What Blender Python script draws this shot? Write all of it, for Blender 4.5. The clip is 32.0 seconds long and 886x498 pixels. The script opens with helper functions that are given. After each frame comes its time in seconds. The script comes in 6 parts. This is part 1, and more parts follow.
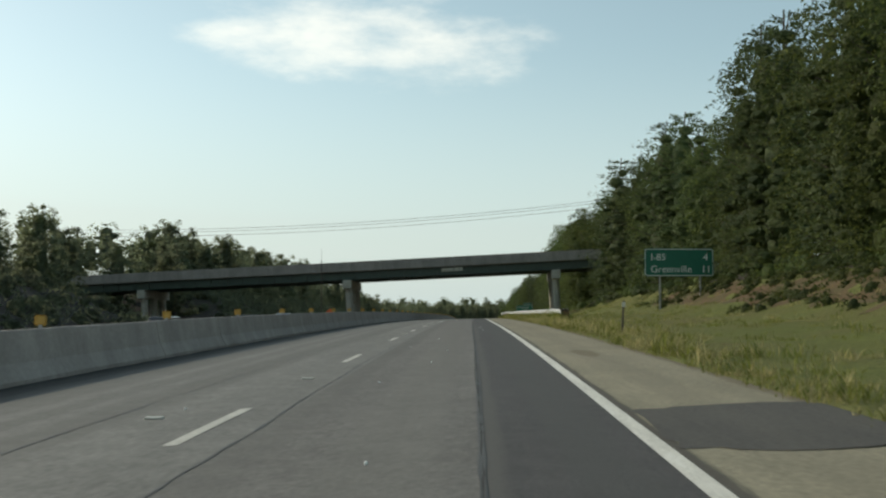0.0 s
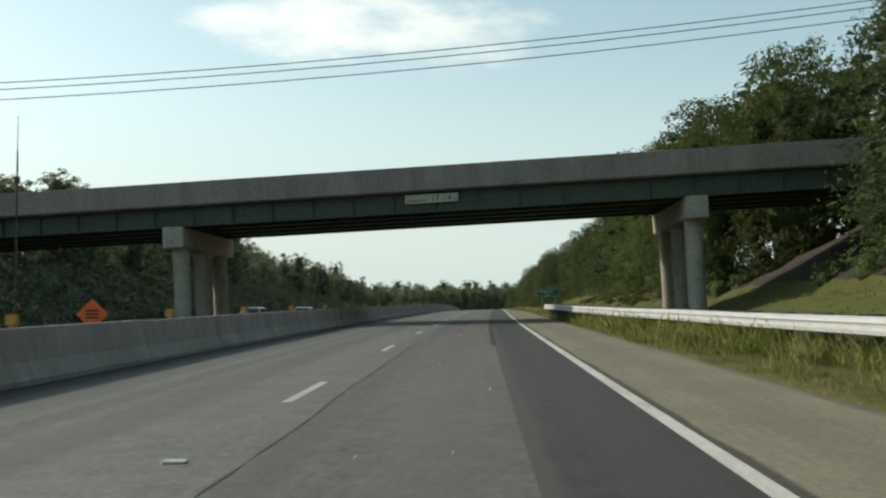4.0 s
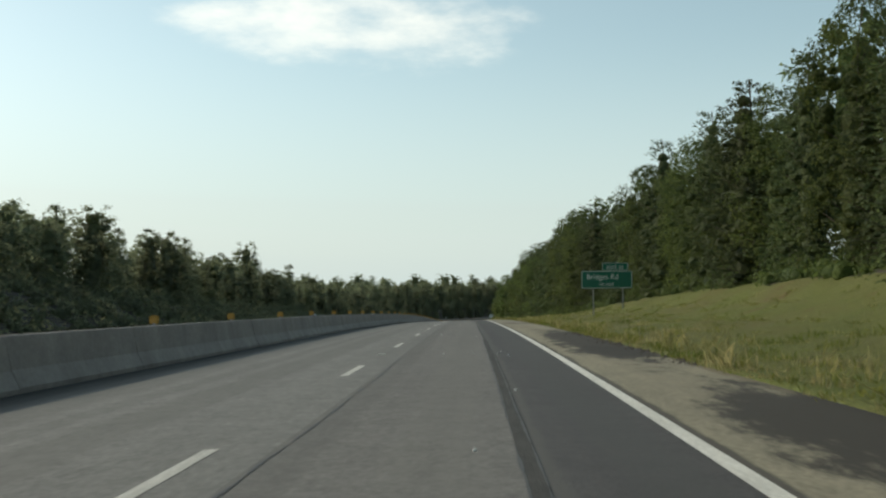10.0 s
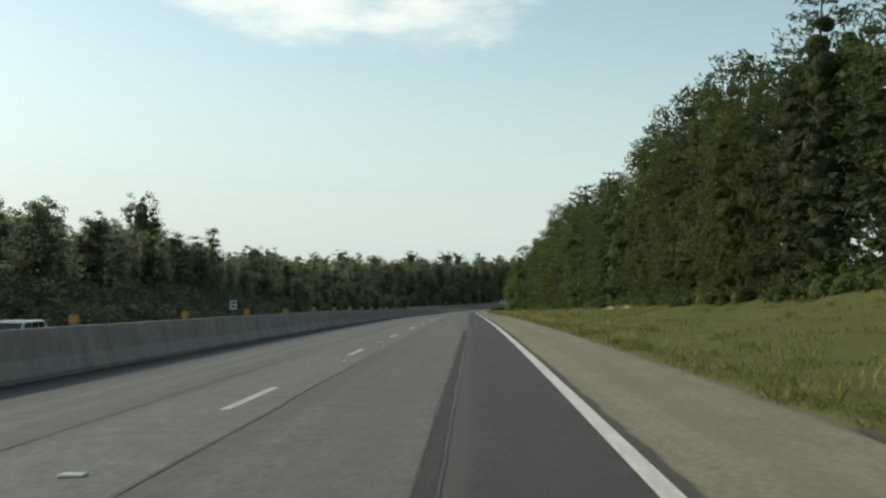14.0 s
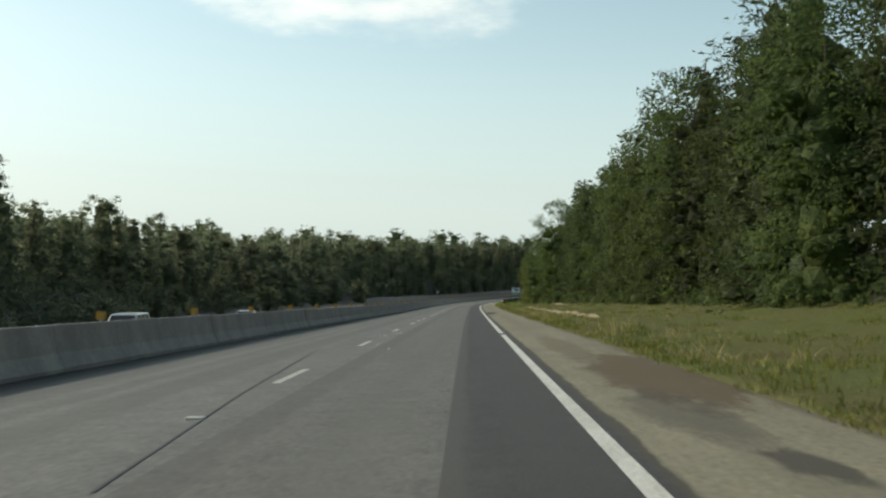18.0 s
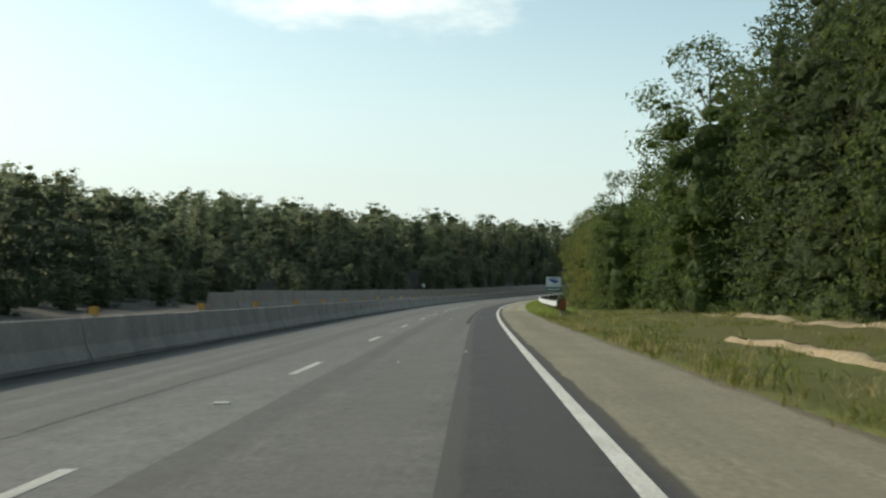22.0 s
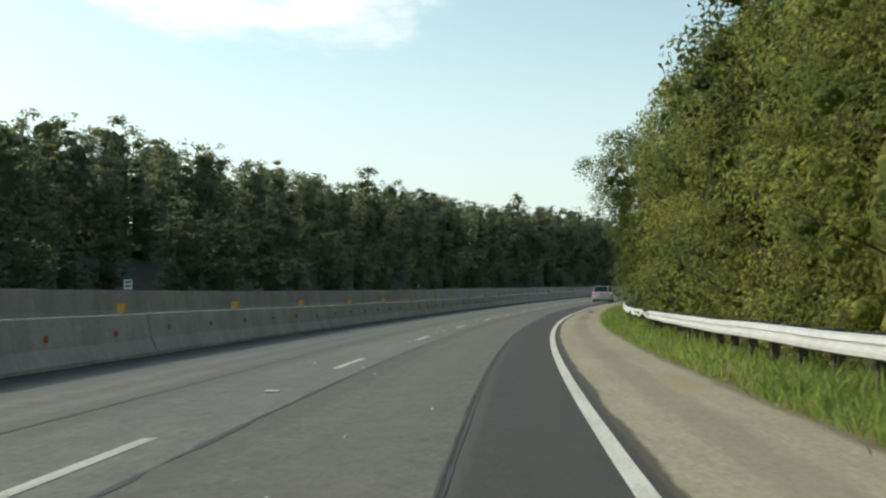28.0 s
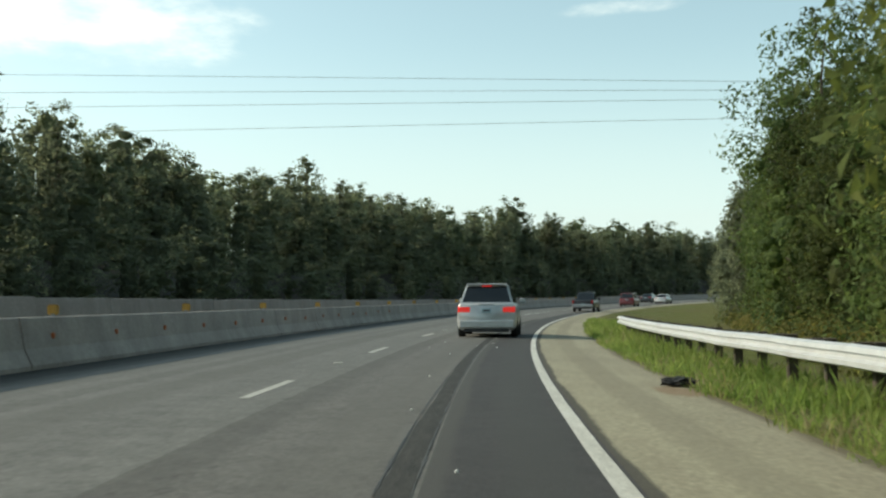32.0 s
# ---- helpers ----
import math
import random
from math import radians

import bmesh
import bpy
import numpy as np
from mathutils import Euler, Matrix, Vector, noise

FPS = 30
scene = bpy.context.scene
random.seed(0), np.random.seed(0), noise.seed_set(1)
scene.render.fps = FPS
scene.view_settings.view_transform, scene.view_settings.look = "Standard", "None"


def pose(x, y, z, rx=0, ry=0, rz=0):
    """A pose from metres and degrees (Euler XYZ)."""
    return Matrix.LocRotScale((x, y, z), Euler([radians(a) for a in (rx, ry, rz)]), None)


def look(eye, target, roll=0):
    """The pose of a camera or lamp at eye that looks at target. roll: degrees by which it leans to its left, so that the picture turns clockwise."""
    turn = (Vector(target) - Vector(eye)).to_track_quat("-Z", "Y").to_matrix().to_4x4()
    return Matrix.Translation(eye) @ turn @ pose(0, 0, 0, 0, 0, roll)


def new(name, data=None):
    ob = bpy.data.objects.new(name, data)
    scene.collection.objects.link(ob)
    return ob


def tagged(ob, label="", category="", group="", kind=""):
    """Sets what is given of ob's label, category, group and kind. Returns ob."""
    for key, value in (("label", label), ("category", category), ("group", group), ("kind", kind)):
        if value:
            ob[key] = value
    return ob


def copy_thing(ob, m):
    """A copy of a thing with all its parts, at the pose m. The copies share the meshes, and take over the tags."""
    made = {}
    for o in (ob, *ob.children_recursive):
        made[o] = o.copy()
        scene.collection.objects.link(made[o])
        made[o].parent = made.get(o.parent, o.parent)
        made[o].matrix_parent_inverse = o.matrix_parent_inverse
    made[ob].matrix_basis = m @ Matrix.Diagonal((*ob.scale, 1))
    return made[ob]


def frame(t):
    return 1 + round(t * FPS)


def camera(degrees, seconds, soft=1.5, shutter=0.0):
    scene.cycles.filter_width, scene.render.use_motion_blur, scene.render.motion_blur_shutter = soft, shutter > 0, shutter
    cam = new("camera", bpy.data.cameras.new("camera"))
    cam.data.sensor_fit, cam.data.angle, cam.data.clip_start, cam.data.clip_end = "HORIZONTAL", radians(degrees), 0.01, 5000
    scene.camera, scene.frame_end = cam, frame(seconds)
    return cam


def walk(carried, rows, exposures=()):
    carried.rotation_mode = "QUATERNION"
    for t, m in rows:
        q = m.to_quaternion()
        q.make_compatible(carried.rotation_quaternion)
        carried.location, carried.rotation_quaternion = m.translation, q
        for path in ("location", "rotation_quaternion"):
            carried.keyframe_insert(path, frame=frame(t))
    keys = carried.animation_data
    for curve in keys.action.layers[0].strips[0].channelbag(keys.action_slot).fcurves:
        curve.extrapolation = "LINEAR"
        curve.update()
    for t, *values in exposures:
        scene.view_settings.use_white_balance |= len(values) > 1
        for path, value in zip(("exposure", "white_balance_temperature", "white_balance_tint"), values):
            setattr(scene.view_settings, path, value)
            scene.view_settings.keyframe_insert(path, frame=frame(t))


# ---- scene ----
# exposure and light
EXPOSURES = [(0.0, -0.02, 6), (3.0, 0.02, 6), (5.0, 0.2, 6), (6.0, 0.22, 6), (7.0, 0.06, 6), (14.0, 0.02, 6), (22.0, 0.22, 6), (28.0, 0.37, 5), (31.0, 0.5, 4), (32.0, 0.42, 2)]
KELVIN = 7000
SKY_STRENGTH, SUN_STRENGTH, SKY_SATURATION, SKY_HUE = 0.152, 2.95, 0.80, 0.472
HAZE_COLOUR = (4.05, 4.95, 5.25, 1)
CLOUD_COLOUR = (8.0, 8.0, 7.7, 1)
# clouds: azimuth, elevation, half width, half height (degrees), lean
CLOUDS = [(-5.5, 13.8, 10.0, 2.8, -0.03, 0.9), (-11.0, 14.0, 4.5, 1.3, 0.05), (21.9, 14.6, 3.4, 0.5, 0.05, 0.35)]

# ---- camera and its drive ----
# Rows: seconds, place, heading to the right of north, tilt up, lean
PATH = [
    (0.0, -1.277, 0.000, 1.044, -1.568, 3.523, 0.133),
    (0.5, -1.329, 9.773, 1.223, -1.656, 3.496, 0.354),
    (1.0, -1.388, 19.685, 1.385, -1.688, 3.392, 0.043),
    (1.5, -1.455, 29.735, 1.530, -1.650, 3.291, -0.273),
    (2.0, -1.529, 39.924, 1.657, -1.713, 3.110, -0.180),
    (2.5, -1.590, 50.251, 1.769, -1.744, 3.041, -0.067),
    (3.0, -1.653, 60.719, 1.866, -1.822, 2.933, -0.021),
    (3.5, -1.740, 71.259, 1.947, -1.860, 2.821, -0.114),
    (4.5, -1.804, 92.364, 2.068, -1.416, 2.623, -0.052),
    (5.5, -1.769, 113.495, 2.150, -0.954, 2.457, 0.009),
    (6.0, -1.792, 124.071, 2.176, -1.027, 2.667, 0.406),
    (6.5, -1.701, 134.674, 2.201, -0.902, 2.626, 0.004),
    (7.0, -1.531, 145.325, 2.258, -0.908, 2.576, -0.044),
    (7.5, -1.315, 156.025, 2.244, -0.750, 2.500, -0.208),
    (8.0, -1.088, 166.773, 2.260, -0.809, 2.533, -0.748),
    (8.5, -0.893, 177.571, 2.273, -0.800, 2.572, -0.105),
    (9.0, -0.715, 188.417, 2.283, -0.825, 2.508, -0.452),
    (9.5, -0.542, 199.339, 2.292, -0.876, 2.540, -0.345),
    (10.0, -0.362, 210.362, 2.293, -0.778, 2.628, -0.310),
    (10.5, -0.155, 221.488, 2.283, -0.820, 2.517, -0.544),
    (11.0, 0.064, 232.715, 2.262, -0.608, 2.427, -0.426),
    (11.5, 0.279, 244.045, 2.229, -0.537, 2.316, -0.409),
    (12.0, 0.476, 255.480, 2.179, -0.405, 2.170, -0.167),
    (12.5, 0.650, 266.984, 2.110, -0.597, 2.145, 0.076),
    (13.0, 0.801, 278.521, 2.022, -0.670, 2.082, 0.009),
    (13.5, 0.942, 290.091, 1.916, -0.832, 1.920, -0.319),
    (14.0, 1.056, 301.693, 1.789, -1.119, 1.791, -0.171),
    (14.5, 1.130, 313.329, 1.643, -1.179, 1.662, 0.025),
    (15.5, 1.259, 336.707, 1.300, -1.071, 1.414, -0.176),
    (16.5, 1.332, 360.228, 0.903, -0.995, 1.183, -0.377),
    (17.0, 1.331, 372.043, 0.685, -0.999, 1.131, -0.017),
    (17.5, 1.349, 383.894, 0.459, -1.015, 1.225, -0.154),
    (18.0, 1.389, 395.781, 0.224, -1.045, 1.244, -0.229),
    (18.5, 1.447, 407.704, -0.020, -1.024, 1.227, 0.169),
    (19.0, 1.511, 419.662, -0.272, -1.125, 1.288, -0.362),
    (19.5, 1.561, 431.656, -0.531, -1.201, 0.954, 0.620),
    (20.0, 1.612, 443.685, -0.798, -1.304, 1.096, 0.402),
    (20.5, 1.671, 455.753, -1.069, -1.385, 0.953, 0.604),
    (21.0, 1.743, 467.865, -1.342, -1.472, 0.885, 0.842),
    (21.5, 1.826, 480.019, -1.618, -1.302, 0.855, 0.279),
    (22.0, 1.937, 492.216, -1.890, -1.087, 1.099, 0.530),
    (22.5, 2.072, 504.457, -2.157, -1.104, 1.093, 0.192),
    (23.0, 2.215, 516.741, -2.418, -0.903, 1.421, 0.556),
    (23.5, 2.356, 529.023, -2.673, -1.165, 1.043, 0.323),
    (24.0, 2.573, 541.256, -2.917, -1.094, 0.937, 0.254),
    (24.5, 2.918, 553.440, -3.150, -0.730, 0.907, 0.334),
    (25.0, 3.414, 565.570, -3.372, -0.018, 1.110, 0.711),
    (25.5, 4.023, 577.645, -3.588, 0.090, 0.905, 0.495),
    (26.5, 5.441, 601.613, -4.004, 1.301, 1.372, 0.234),
    (27.5, 7.451, 625.202, -4.378, 2.735, 1.881, -0.027),
    (28.0, 8.594, 636.852, -4.548, 4.032, 1.794, 0.494),
    (28.5, 9.965, 648.389, -4.704, 5.362, 1.735, 0.173),
    (29.0, 11.555, 659.809, -4.843, 6.627, 1.784, -0.127),
    (29.5, 13.357, 671.104, -4.966, 7.697, 2.076, 0.173),
    (30.0, 15.358, 682.271, -5.072, 8.614, 1.999, 0.430),
    (30.5, 17.545, 693.306, -5.160, 9.692, 2.222, 0.173),
    (31.0, 19.905, 704.209, -5.227, 10.957, 2.368, 0.973),
    (31.5, 22.425, 714.979, -5.274, 11.979, 2.757, 0.273),
    (32.0, 25.097, 725.614, -5.303, 12.976, 2.873, -0.199),
]

cam = camera(42.34, 32.0, soft=2.3, shutter=0.1)
walk(cam, [(t, pose(x, y, z, 90 + up, -lean, -turn)) for t, x, y, z, turn, up, lean in PATH], exposures=[(t, e, KELVIN, tint) for t, e, tint in EXPOSURES])

# ---- sky and sun ----
SUN_DIR = Vector((-1.45, 0.62, 0.86)).normalized()
world = bpy.data.worlds.new("sky")
scene.world = world
world.use_nodes = True
wn, wl = world.node_tree.nodes, world.node_tree.links
wn.clear()
sky = wn.new("ShaderNodeTexSky")
sky.sky_type = "NISHITA"
sky.sun_disc = False
sky.sun_elevation = math.asin(SUN_DIR.z)
sky.sun_rotation = math.atan2(SUN_DIR.x, SUN_DIR.y)
sky.altitude, sky.air_density, sky.dust_density, sky.ozone_density = 250, 1.0, 1.4, 1.6
bg = wn.new("ShaderNodeBackground")
bg.inputs["Strength"].default_value = SKY_STRENGTH
wout = wn.new("ShaderNodeOutputWorld")
wl.new(bg.outputs[0], wout.inputs[0])


def vmath(op, a, b=None):
    n = wn.new("ShaderNodeVectorMath")
    n.operation = op
    for k, v in enumerate((a, b)):
        if v is None:
            continue
        if isinstance(v, (tuple, list, Vector)):
            n.inputs[k].default_value = v
        else:
            wl.new(v, n.inputs[k])
    return n.outputs["Value"] if op == "DOT_PRODUCT" else n.outputs[0]


def smath(op, a, b=0.0, c=None):
    n = wn.new("ShaderNodeMath")
    n.operation = op
    for k, v in enumerate((a, b, c)):
        if v is None:
            continue
        if isinstance(v, (int, float)):
            n.inputs[k].default_value = v
        else:
            wl.new(v, n.inputs[k])
    return n.outputs[0]


# Thin fair-weather clouds: one long bright bank, a smaller wisp to the east
tc = wn.new("ShaderNodeTexCoord")
way = tc.outputs["Generated"]


def cloud_mask(azimuth, elevation, wide, high, lean, body=1.0):
    a, e = radians(azimuth), radians(elevation)
    mid = Vector((math.sin(a) * math.cos(e), math.cos(a) * math.cos(e), math.sin(e)))
    right = Vector((math.cos(a), -math.sin(a), 0))
    up = right.cross(mid)
    right, up = right * math.cos(lean) + up * math.sin(lean), up * math.cos(lean) - right * math.sin(lean)
    u = smath("DIVIDE", vmath("DOT_PRODUCT", way, right), math.tan(radians(wide)))
    v = smath("DIVIDE", vmath("DOT_PRODUCT", way, up), math.tan(radians(high)))
    front = smath("GREATER_THAN", vmath("DOT_PRODUCT", way, mid), 0.5)
    r2 = smath("ADD", smath("MULTIPLY", u, u), smath("MULTIPLY", v, v))
    return smath("MULTIPLY", smath("MAXIMUM", smath("SUBTRACT", 1.0, r2), 0.0), smath("MULTIPLY", front, body))


puff = wn.new("ShaderNodeTexNoise")
puff.inputs["Scale"].default_value = 17
puff.inputs["Detail"].default_value = 9
puff.inputs["Roughness"].default_value = 0.62
wl.new(vmath("MULTIPLY", way, (0.75, 0.75, 2.0)), puff.inputs["Vector"])
mask = None
for row in CLOUDS:
    m = cloud_mask(*row)
    mask = m if mask is None else smath("MAXIMUM", mask, m)
dense = smath("ADD", smath("MULTIPLY", mask, 0.62), smath("MULTIPLY", smath("SUBTRACT", puff.outputs["Fac"], 0.5), 1.35))
cover = wn.new("ShaderNodeMapRange")
cover.interpolation_type = "SMOOTHSTEP"
cover.inputs["From Min"].default_value, cover.inputs["From Max"].default_value = 0.02, 0.85
wl.new(dense, cover.inputs["Value"])
inside = smath("MULTIPLY", cover.outputs[0], smath("MINIMUM", smath("MULTIPLY", mask, 6.0), 1.0))
mixc = wn.new("ShaderNodeMix")
mixc.data_type = "RGBA"
wl.new(smath("MULTIPLY", inside, 0.70), mixc.inputs["Factor"])
pale = wn.new("ShaderNodeHueSaturation")
pale.inputs["Saturation"].default_value = SKY_SATURATION
pale.inputs["Hue"].default_value = SKY_HUE
wl.new(sky.outputs[0], pale.inputs["Color"])
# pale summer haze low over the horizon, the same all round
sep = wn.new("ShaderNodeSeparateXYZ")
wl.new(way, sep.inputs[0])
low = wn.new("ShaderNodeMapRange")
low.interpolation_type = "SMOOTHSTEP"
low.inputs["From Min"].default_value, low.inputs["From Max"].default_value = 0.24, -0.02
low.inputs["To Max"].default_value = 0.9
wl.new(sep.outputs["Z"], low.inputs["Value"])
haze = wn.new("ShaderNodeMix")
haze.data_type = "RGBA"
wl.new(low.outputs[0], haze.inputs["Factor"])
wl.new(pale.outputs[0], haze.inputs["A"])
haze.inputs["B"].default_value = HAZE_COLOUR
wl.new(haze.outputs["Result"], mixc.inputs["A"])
mixc.inputs["B"].default_value = CLOUD_COLOUR
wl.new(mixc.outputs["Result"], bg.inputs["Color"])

sun = new("sun", bpy.data.lights.new("sun", "SUN"))
sun.data.energy = SUN_STRENGTH
sun.data.angle = radians(0.55)
sun.data.color = (1.0, 0.93, 0.82)
sun.matrix_world = look(SUN_DIR * 100, (0, 0, 0))


# ---- the road's line: curve (1/km), grade and cross slope (percent) every 40 m ----
ROAD_STEP = 40.0
CURVE = [-0.017, -0.125, -0.080, 0.222, 0.229, 0.133, -0.073, -0.231, 0.072, -0.084, -0.121, 0.071, 0.083, 0.046, 0.105, 0.896, 1.037, 1.442, 1.531, 1.414, 1.940, 2.068, 2.100, 2.108, 2.111]
GRADE = [0.0274, 0.0195, 0.0116, 0.0058, 0.0025, 0.0014, 0.0008, -0.0031, -0.0086, -0.0141, -0.0179, -0.0204, -0.0222, -0.0226, -0.0210, -0.0187, -0.0170, -0.0139, -0.0095, -0.0033, 0.0031, 0.0076, 0.0105, 0.0125, 0.0142]
BANKING = [3.55, 3.26, 2.96, 2.71, 2.39, 2.16, 2.31, 2.62, 2.79, 2.76, 2.63, 2.60, 2.77, 3.00, 3.03, 2.78, 2.31, 1.56, 0.67, -0.45, -1.86, -2.50, -2.50, -2.50, -2.50]

S_FINE = np.arange(-200.0, 1300.0, 2.0)
S_KNOT = np.arange(len(CURVE)) * ROAD_STEP - 40.0


def along(values):
    return np.interp(S_FINE, S_KNOT, values)


HEAD = np.cumsum(along(CURVE) * 0.001) * 2.0
HEAD -= np.interp(0, S_FINE, HEAD)
LINE = [np.cumsum(f) * 2.0 for f in (np.sin(HEAD), np.cos(HEAD), along(GRADE))]
LINE = [a - np.interp(0, S_FINE, a) for a in LINE]
TILT = along(BANKING) * 0.01


def spots(s, lat, h=0.0):
    """World places (n, 3) of points s metres along the road, lat metres right of its edge line, h above its surface."""
    s, lat, h = np.broadcast_arrays(np.asarray(s, float), np.asarray(lat, float), np.asarray(h, float))
    a = np.interp(s, S_FINE, HEAD)
    x, y, z = (np.interp(s, S_FINE, q) for q in LINE)
    flat = np.clip(lat, -30, 30)
    return np.stack([x + lat * np.cos(a), y - lat * np.sin(a), z + h + flat * np.interp(s, S_FINE, TILT)], -1)


def spot(s, lat, h=0.0):
    return Vector(spots(s, lat, h).tolist())


def heading(s):
    return -math.degrees(float(np.interp(s, S_FINE, HEAD)))


def stand(s, lat, h=0.0, turn=0.0):
    """A pose on the ground beside the road: y ahead along it, x to its right."""
    p = spot(s, lat, h)
    return pose(p.x, p.y, p.z, 0, 0, heading(s) + turn)


# ---- materials ----
def material(name, rough=0.8, metal=0.0, spec=0.5):
    m = bpy.data.materials.new(name)
    m.use_nodes = True
    b = m.node_tree.nodes["Principled BSDF"]
    b.inputs["Roughness"].default_value = rough
    b.inputs["Metallic"].default_value = metal
    b.inputs["Specular IOR Level"].default_value = spec
    return m, m.node_tree.nodes, m.node_tree.links, b


def coords(n, l, kind, scale):
    tcn = n.new("ShaderNodeTexCoord")
    mp = n.new("ShaderNodeMapping")
    mp.inputs["Scale"].default_value = scale
    l.new(tcn.outputs[kind], mp.inputs["Vector"])
    return mp.outputs[0]


def noisy(n, l, vec, scale, detail=4, rough=0.6, lo=0.35, hi=0.65):
    t = n.new("ShaderNodeTexNoise")
    t.inputs["Scale"].default_value, t.inputs["Detail"].default_value, t.inputs["Roughness"].default_value = scale, detail, rough
    l.new(vec, t.inputs["Vector"])
    r = n.new("ShaderNodeMapRange")
    r.inputs["From Min"].default_value, r.inputs["From Max"].default_value = lo, hi
    l.new(t.outputs["Fac"], r.inputs["Value"])
    return r.outputs[0]


def blend(n, l, fac, a, b, kind="MIX"):
    x = n.new("ShaderNodeMix")
    x.data_type, x.blend_type = "RGBA", kind
    for key, v in (("Factor", fac), ("A", a), ("B", b)):
        if isinstance(v, (int, float)):
            x.inputs[key].default_value = v
        elif isinstance(v, tuple):
            x.inputs[key].default_value = (*v, 1) if len(v) == 3 else v
        else:
            l.new(v, x.inputs[key])
    return x.outputs["Result"]


def bumped(n, l, b, height, strength, distance=0.02):
    u = n.new("ShaderNodeBump")
    u.inputs["Strength"].default_value, u.inputs["Distance"].default_value = strength, distance
    l.new(height, u.inputs["Height"])
    l.new(u.outputs[0], b.inputs["Normal"])


def surface(name, base, other, stain, rough=0.85, kind="UV", grain=40.0, blotch=0.35, streak=(0.06, 1.2, 1), bump=0.35, metal=0.0, spec=0.22, stain_amount=0.6, speckle=0.5, mottle=0.0):
    """A worn mineral surface: two tones in blotches, streaks along it, fine grain and relief."""
    m, n, l, b = material(name, rough, metal, spec)
    v = coords(n, l, kind, (1, 1, 1))
    big = noisy(n, l, v, blotch, 5, 0.65)
    lines = noisy(n, l, coords(n, l, kind, streak), 1.0, 5, 0.7, 0.42, 0.72)
    fine = noisy(n, l, v, grain, 3, 0.7, 0.25, 0.75)
    c = blend(n, l, big, base, other)
    sm = n.new("ShaderNodeMath")
    sm.operation = "MULTIPLY"
    sm.inputs[1].default_value = stain_amount
    l.new(lines, sm.inputs[0])
    c = blend(n, l, sm.outputs[0], c, stain)
    c = blend(n, l, speckle, c, blend(n, l, fine, (0.25, 0.25, 0.25), (1.0, 1.0, 1.0)), "OVERLAY")
    if mottle:
        patchy = noisy(n, l, v, 2.6, 6, 0.75, 0.3, 0.7)
        c = blend(n, l, mottle, c, blend(n, l, patchy, (0.2, 0.2, 0.2), (0.85, 0.85, 0.85)), "OVERLAY")
    l.new(c, b.inputs["Base Color"])
    bumped(n, l, b, fine, bump, 0.01)
    return m


def wear_and_shade(m, bands):
    """Dirt, traffic wear and painted shade in strips along the road: (lateral middle, half width, colour, amount,
    ragged).
    """
    n, l = m.node_tree.nodes, m.node_tree.links
    b = n["Principled BSDF"]
    c = b.inputs["Base Color"].links[0].from_socket
    v = coords(n, l, "UV", (1, 1, 1))
    sep = n.new("ShaderNodeSeparateXYZ")
    l.new(v, sep.inputs[0])
    for k, (mid, half, colour, amount, ragged, *soft) in enumerate(bands):
        soft = soft[0] if soft else 0.3
        t = n.new("ShaderNodeTexNoise")
        t.inputs["Scale"].default_value, t.inputs["Detail"].default_value, t.inputs["Roughness"].default_value = 1.0, 7, 0.72
        l.new(coords(n, l, "UV", (0.35, 2.2 + 0.3 * k, 1)), t.inputs["Vector"])
        chain = sep.outputs["Y"]
        for op, val in (("SUBTRACT", mid), ("ABSOLUTE", 0), ("DIVIDE", half)):
            q = n.new("ShaderNodeMath")
            q.operation = op
            l.new(chain, q.inputs[0])
            q.inputs[1].default_value = val
            chain = q.outputs[0]
        rag = n.new("ShaderNodeMath")
        rag.operation = "MULTIPLY_ADD"
        l.new(t.outputs["Fac"], rag.inputs[0])
        rag.inputs[1].default_value, rag.inputs[2].default_value = ragged, -0.5 * ragged
        add = n.new("ShaderNodeMath")
        l.new(chain, add.inputs[0])
        l.new(rag.outputs[0], add.inputs[1])
        r = n.new("ShaderNodeMapRange")
        r.interpolation_type = "SMOOTHSTEP"
        r.inputs["From Min"].default_value, r.inputs["From Max"].default_value = 0.85 + soft, 0.85 - soft
        r.inputs["To Max"].default_value = amount
        l.new(add.outputs[0], r.inputs["Value"])
        c = blend(n, l, r.outputs[0], c, colour)
    l.new(c, b.inputs["Base Color"])


def pitted(m, colour, amount):
    """Ravelled stretches: coarse dark pits where the surface has broken up."""
    n, l = m.node_tree.nodes, m.node_tree.links
    b = n["Principled BSDF"]
    c = b.inputs["Base Color"].links[0].from_socket
    where = noisy(n, l, coords(n, l, "UV", (0.05, 0.5, 1)), 1.0, 4, 0.6, 0.48, 0.66)
    pits = noisy(n, l, coords(n, l, "UV", (3.2, 6.5, 1)), 1.0, 6, 0.7, 0.55, 0.66)
    both = n.new("ShaderNodeMath")
    both.operation = "MULTIPLY"
    l.new(where, both.inputs[0])
    l.new(pits, both.inputs[1])
    soft = n.new("ShaderNodeMath")
    soft.operation = "MULTIPLY"
    l.new(both.outputs[0], soft.inputs[0])
    soft.inputs[1].default_value = amount
    l.new(blend(n, l, soft.outputs[0], c, colour), b.inputs["Base Color"])


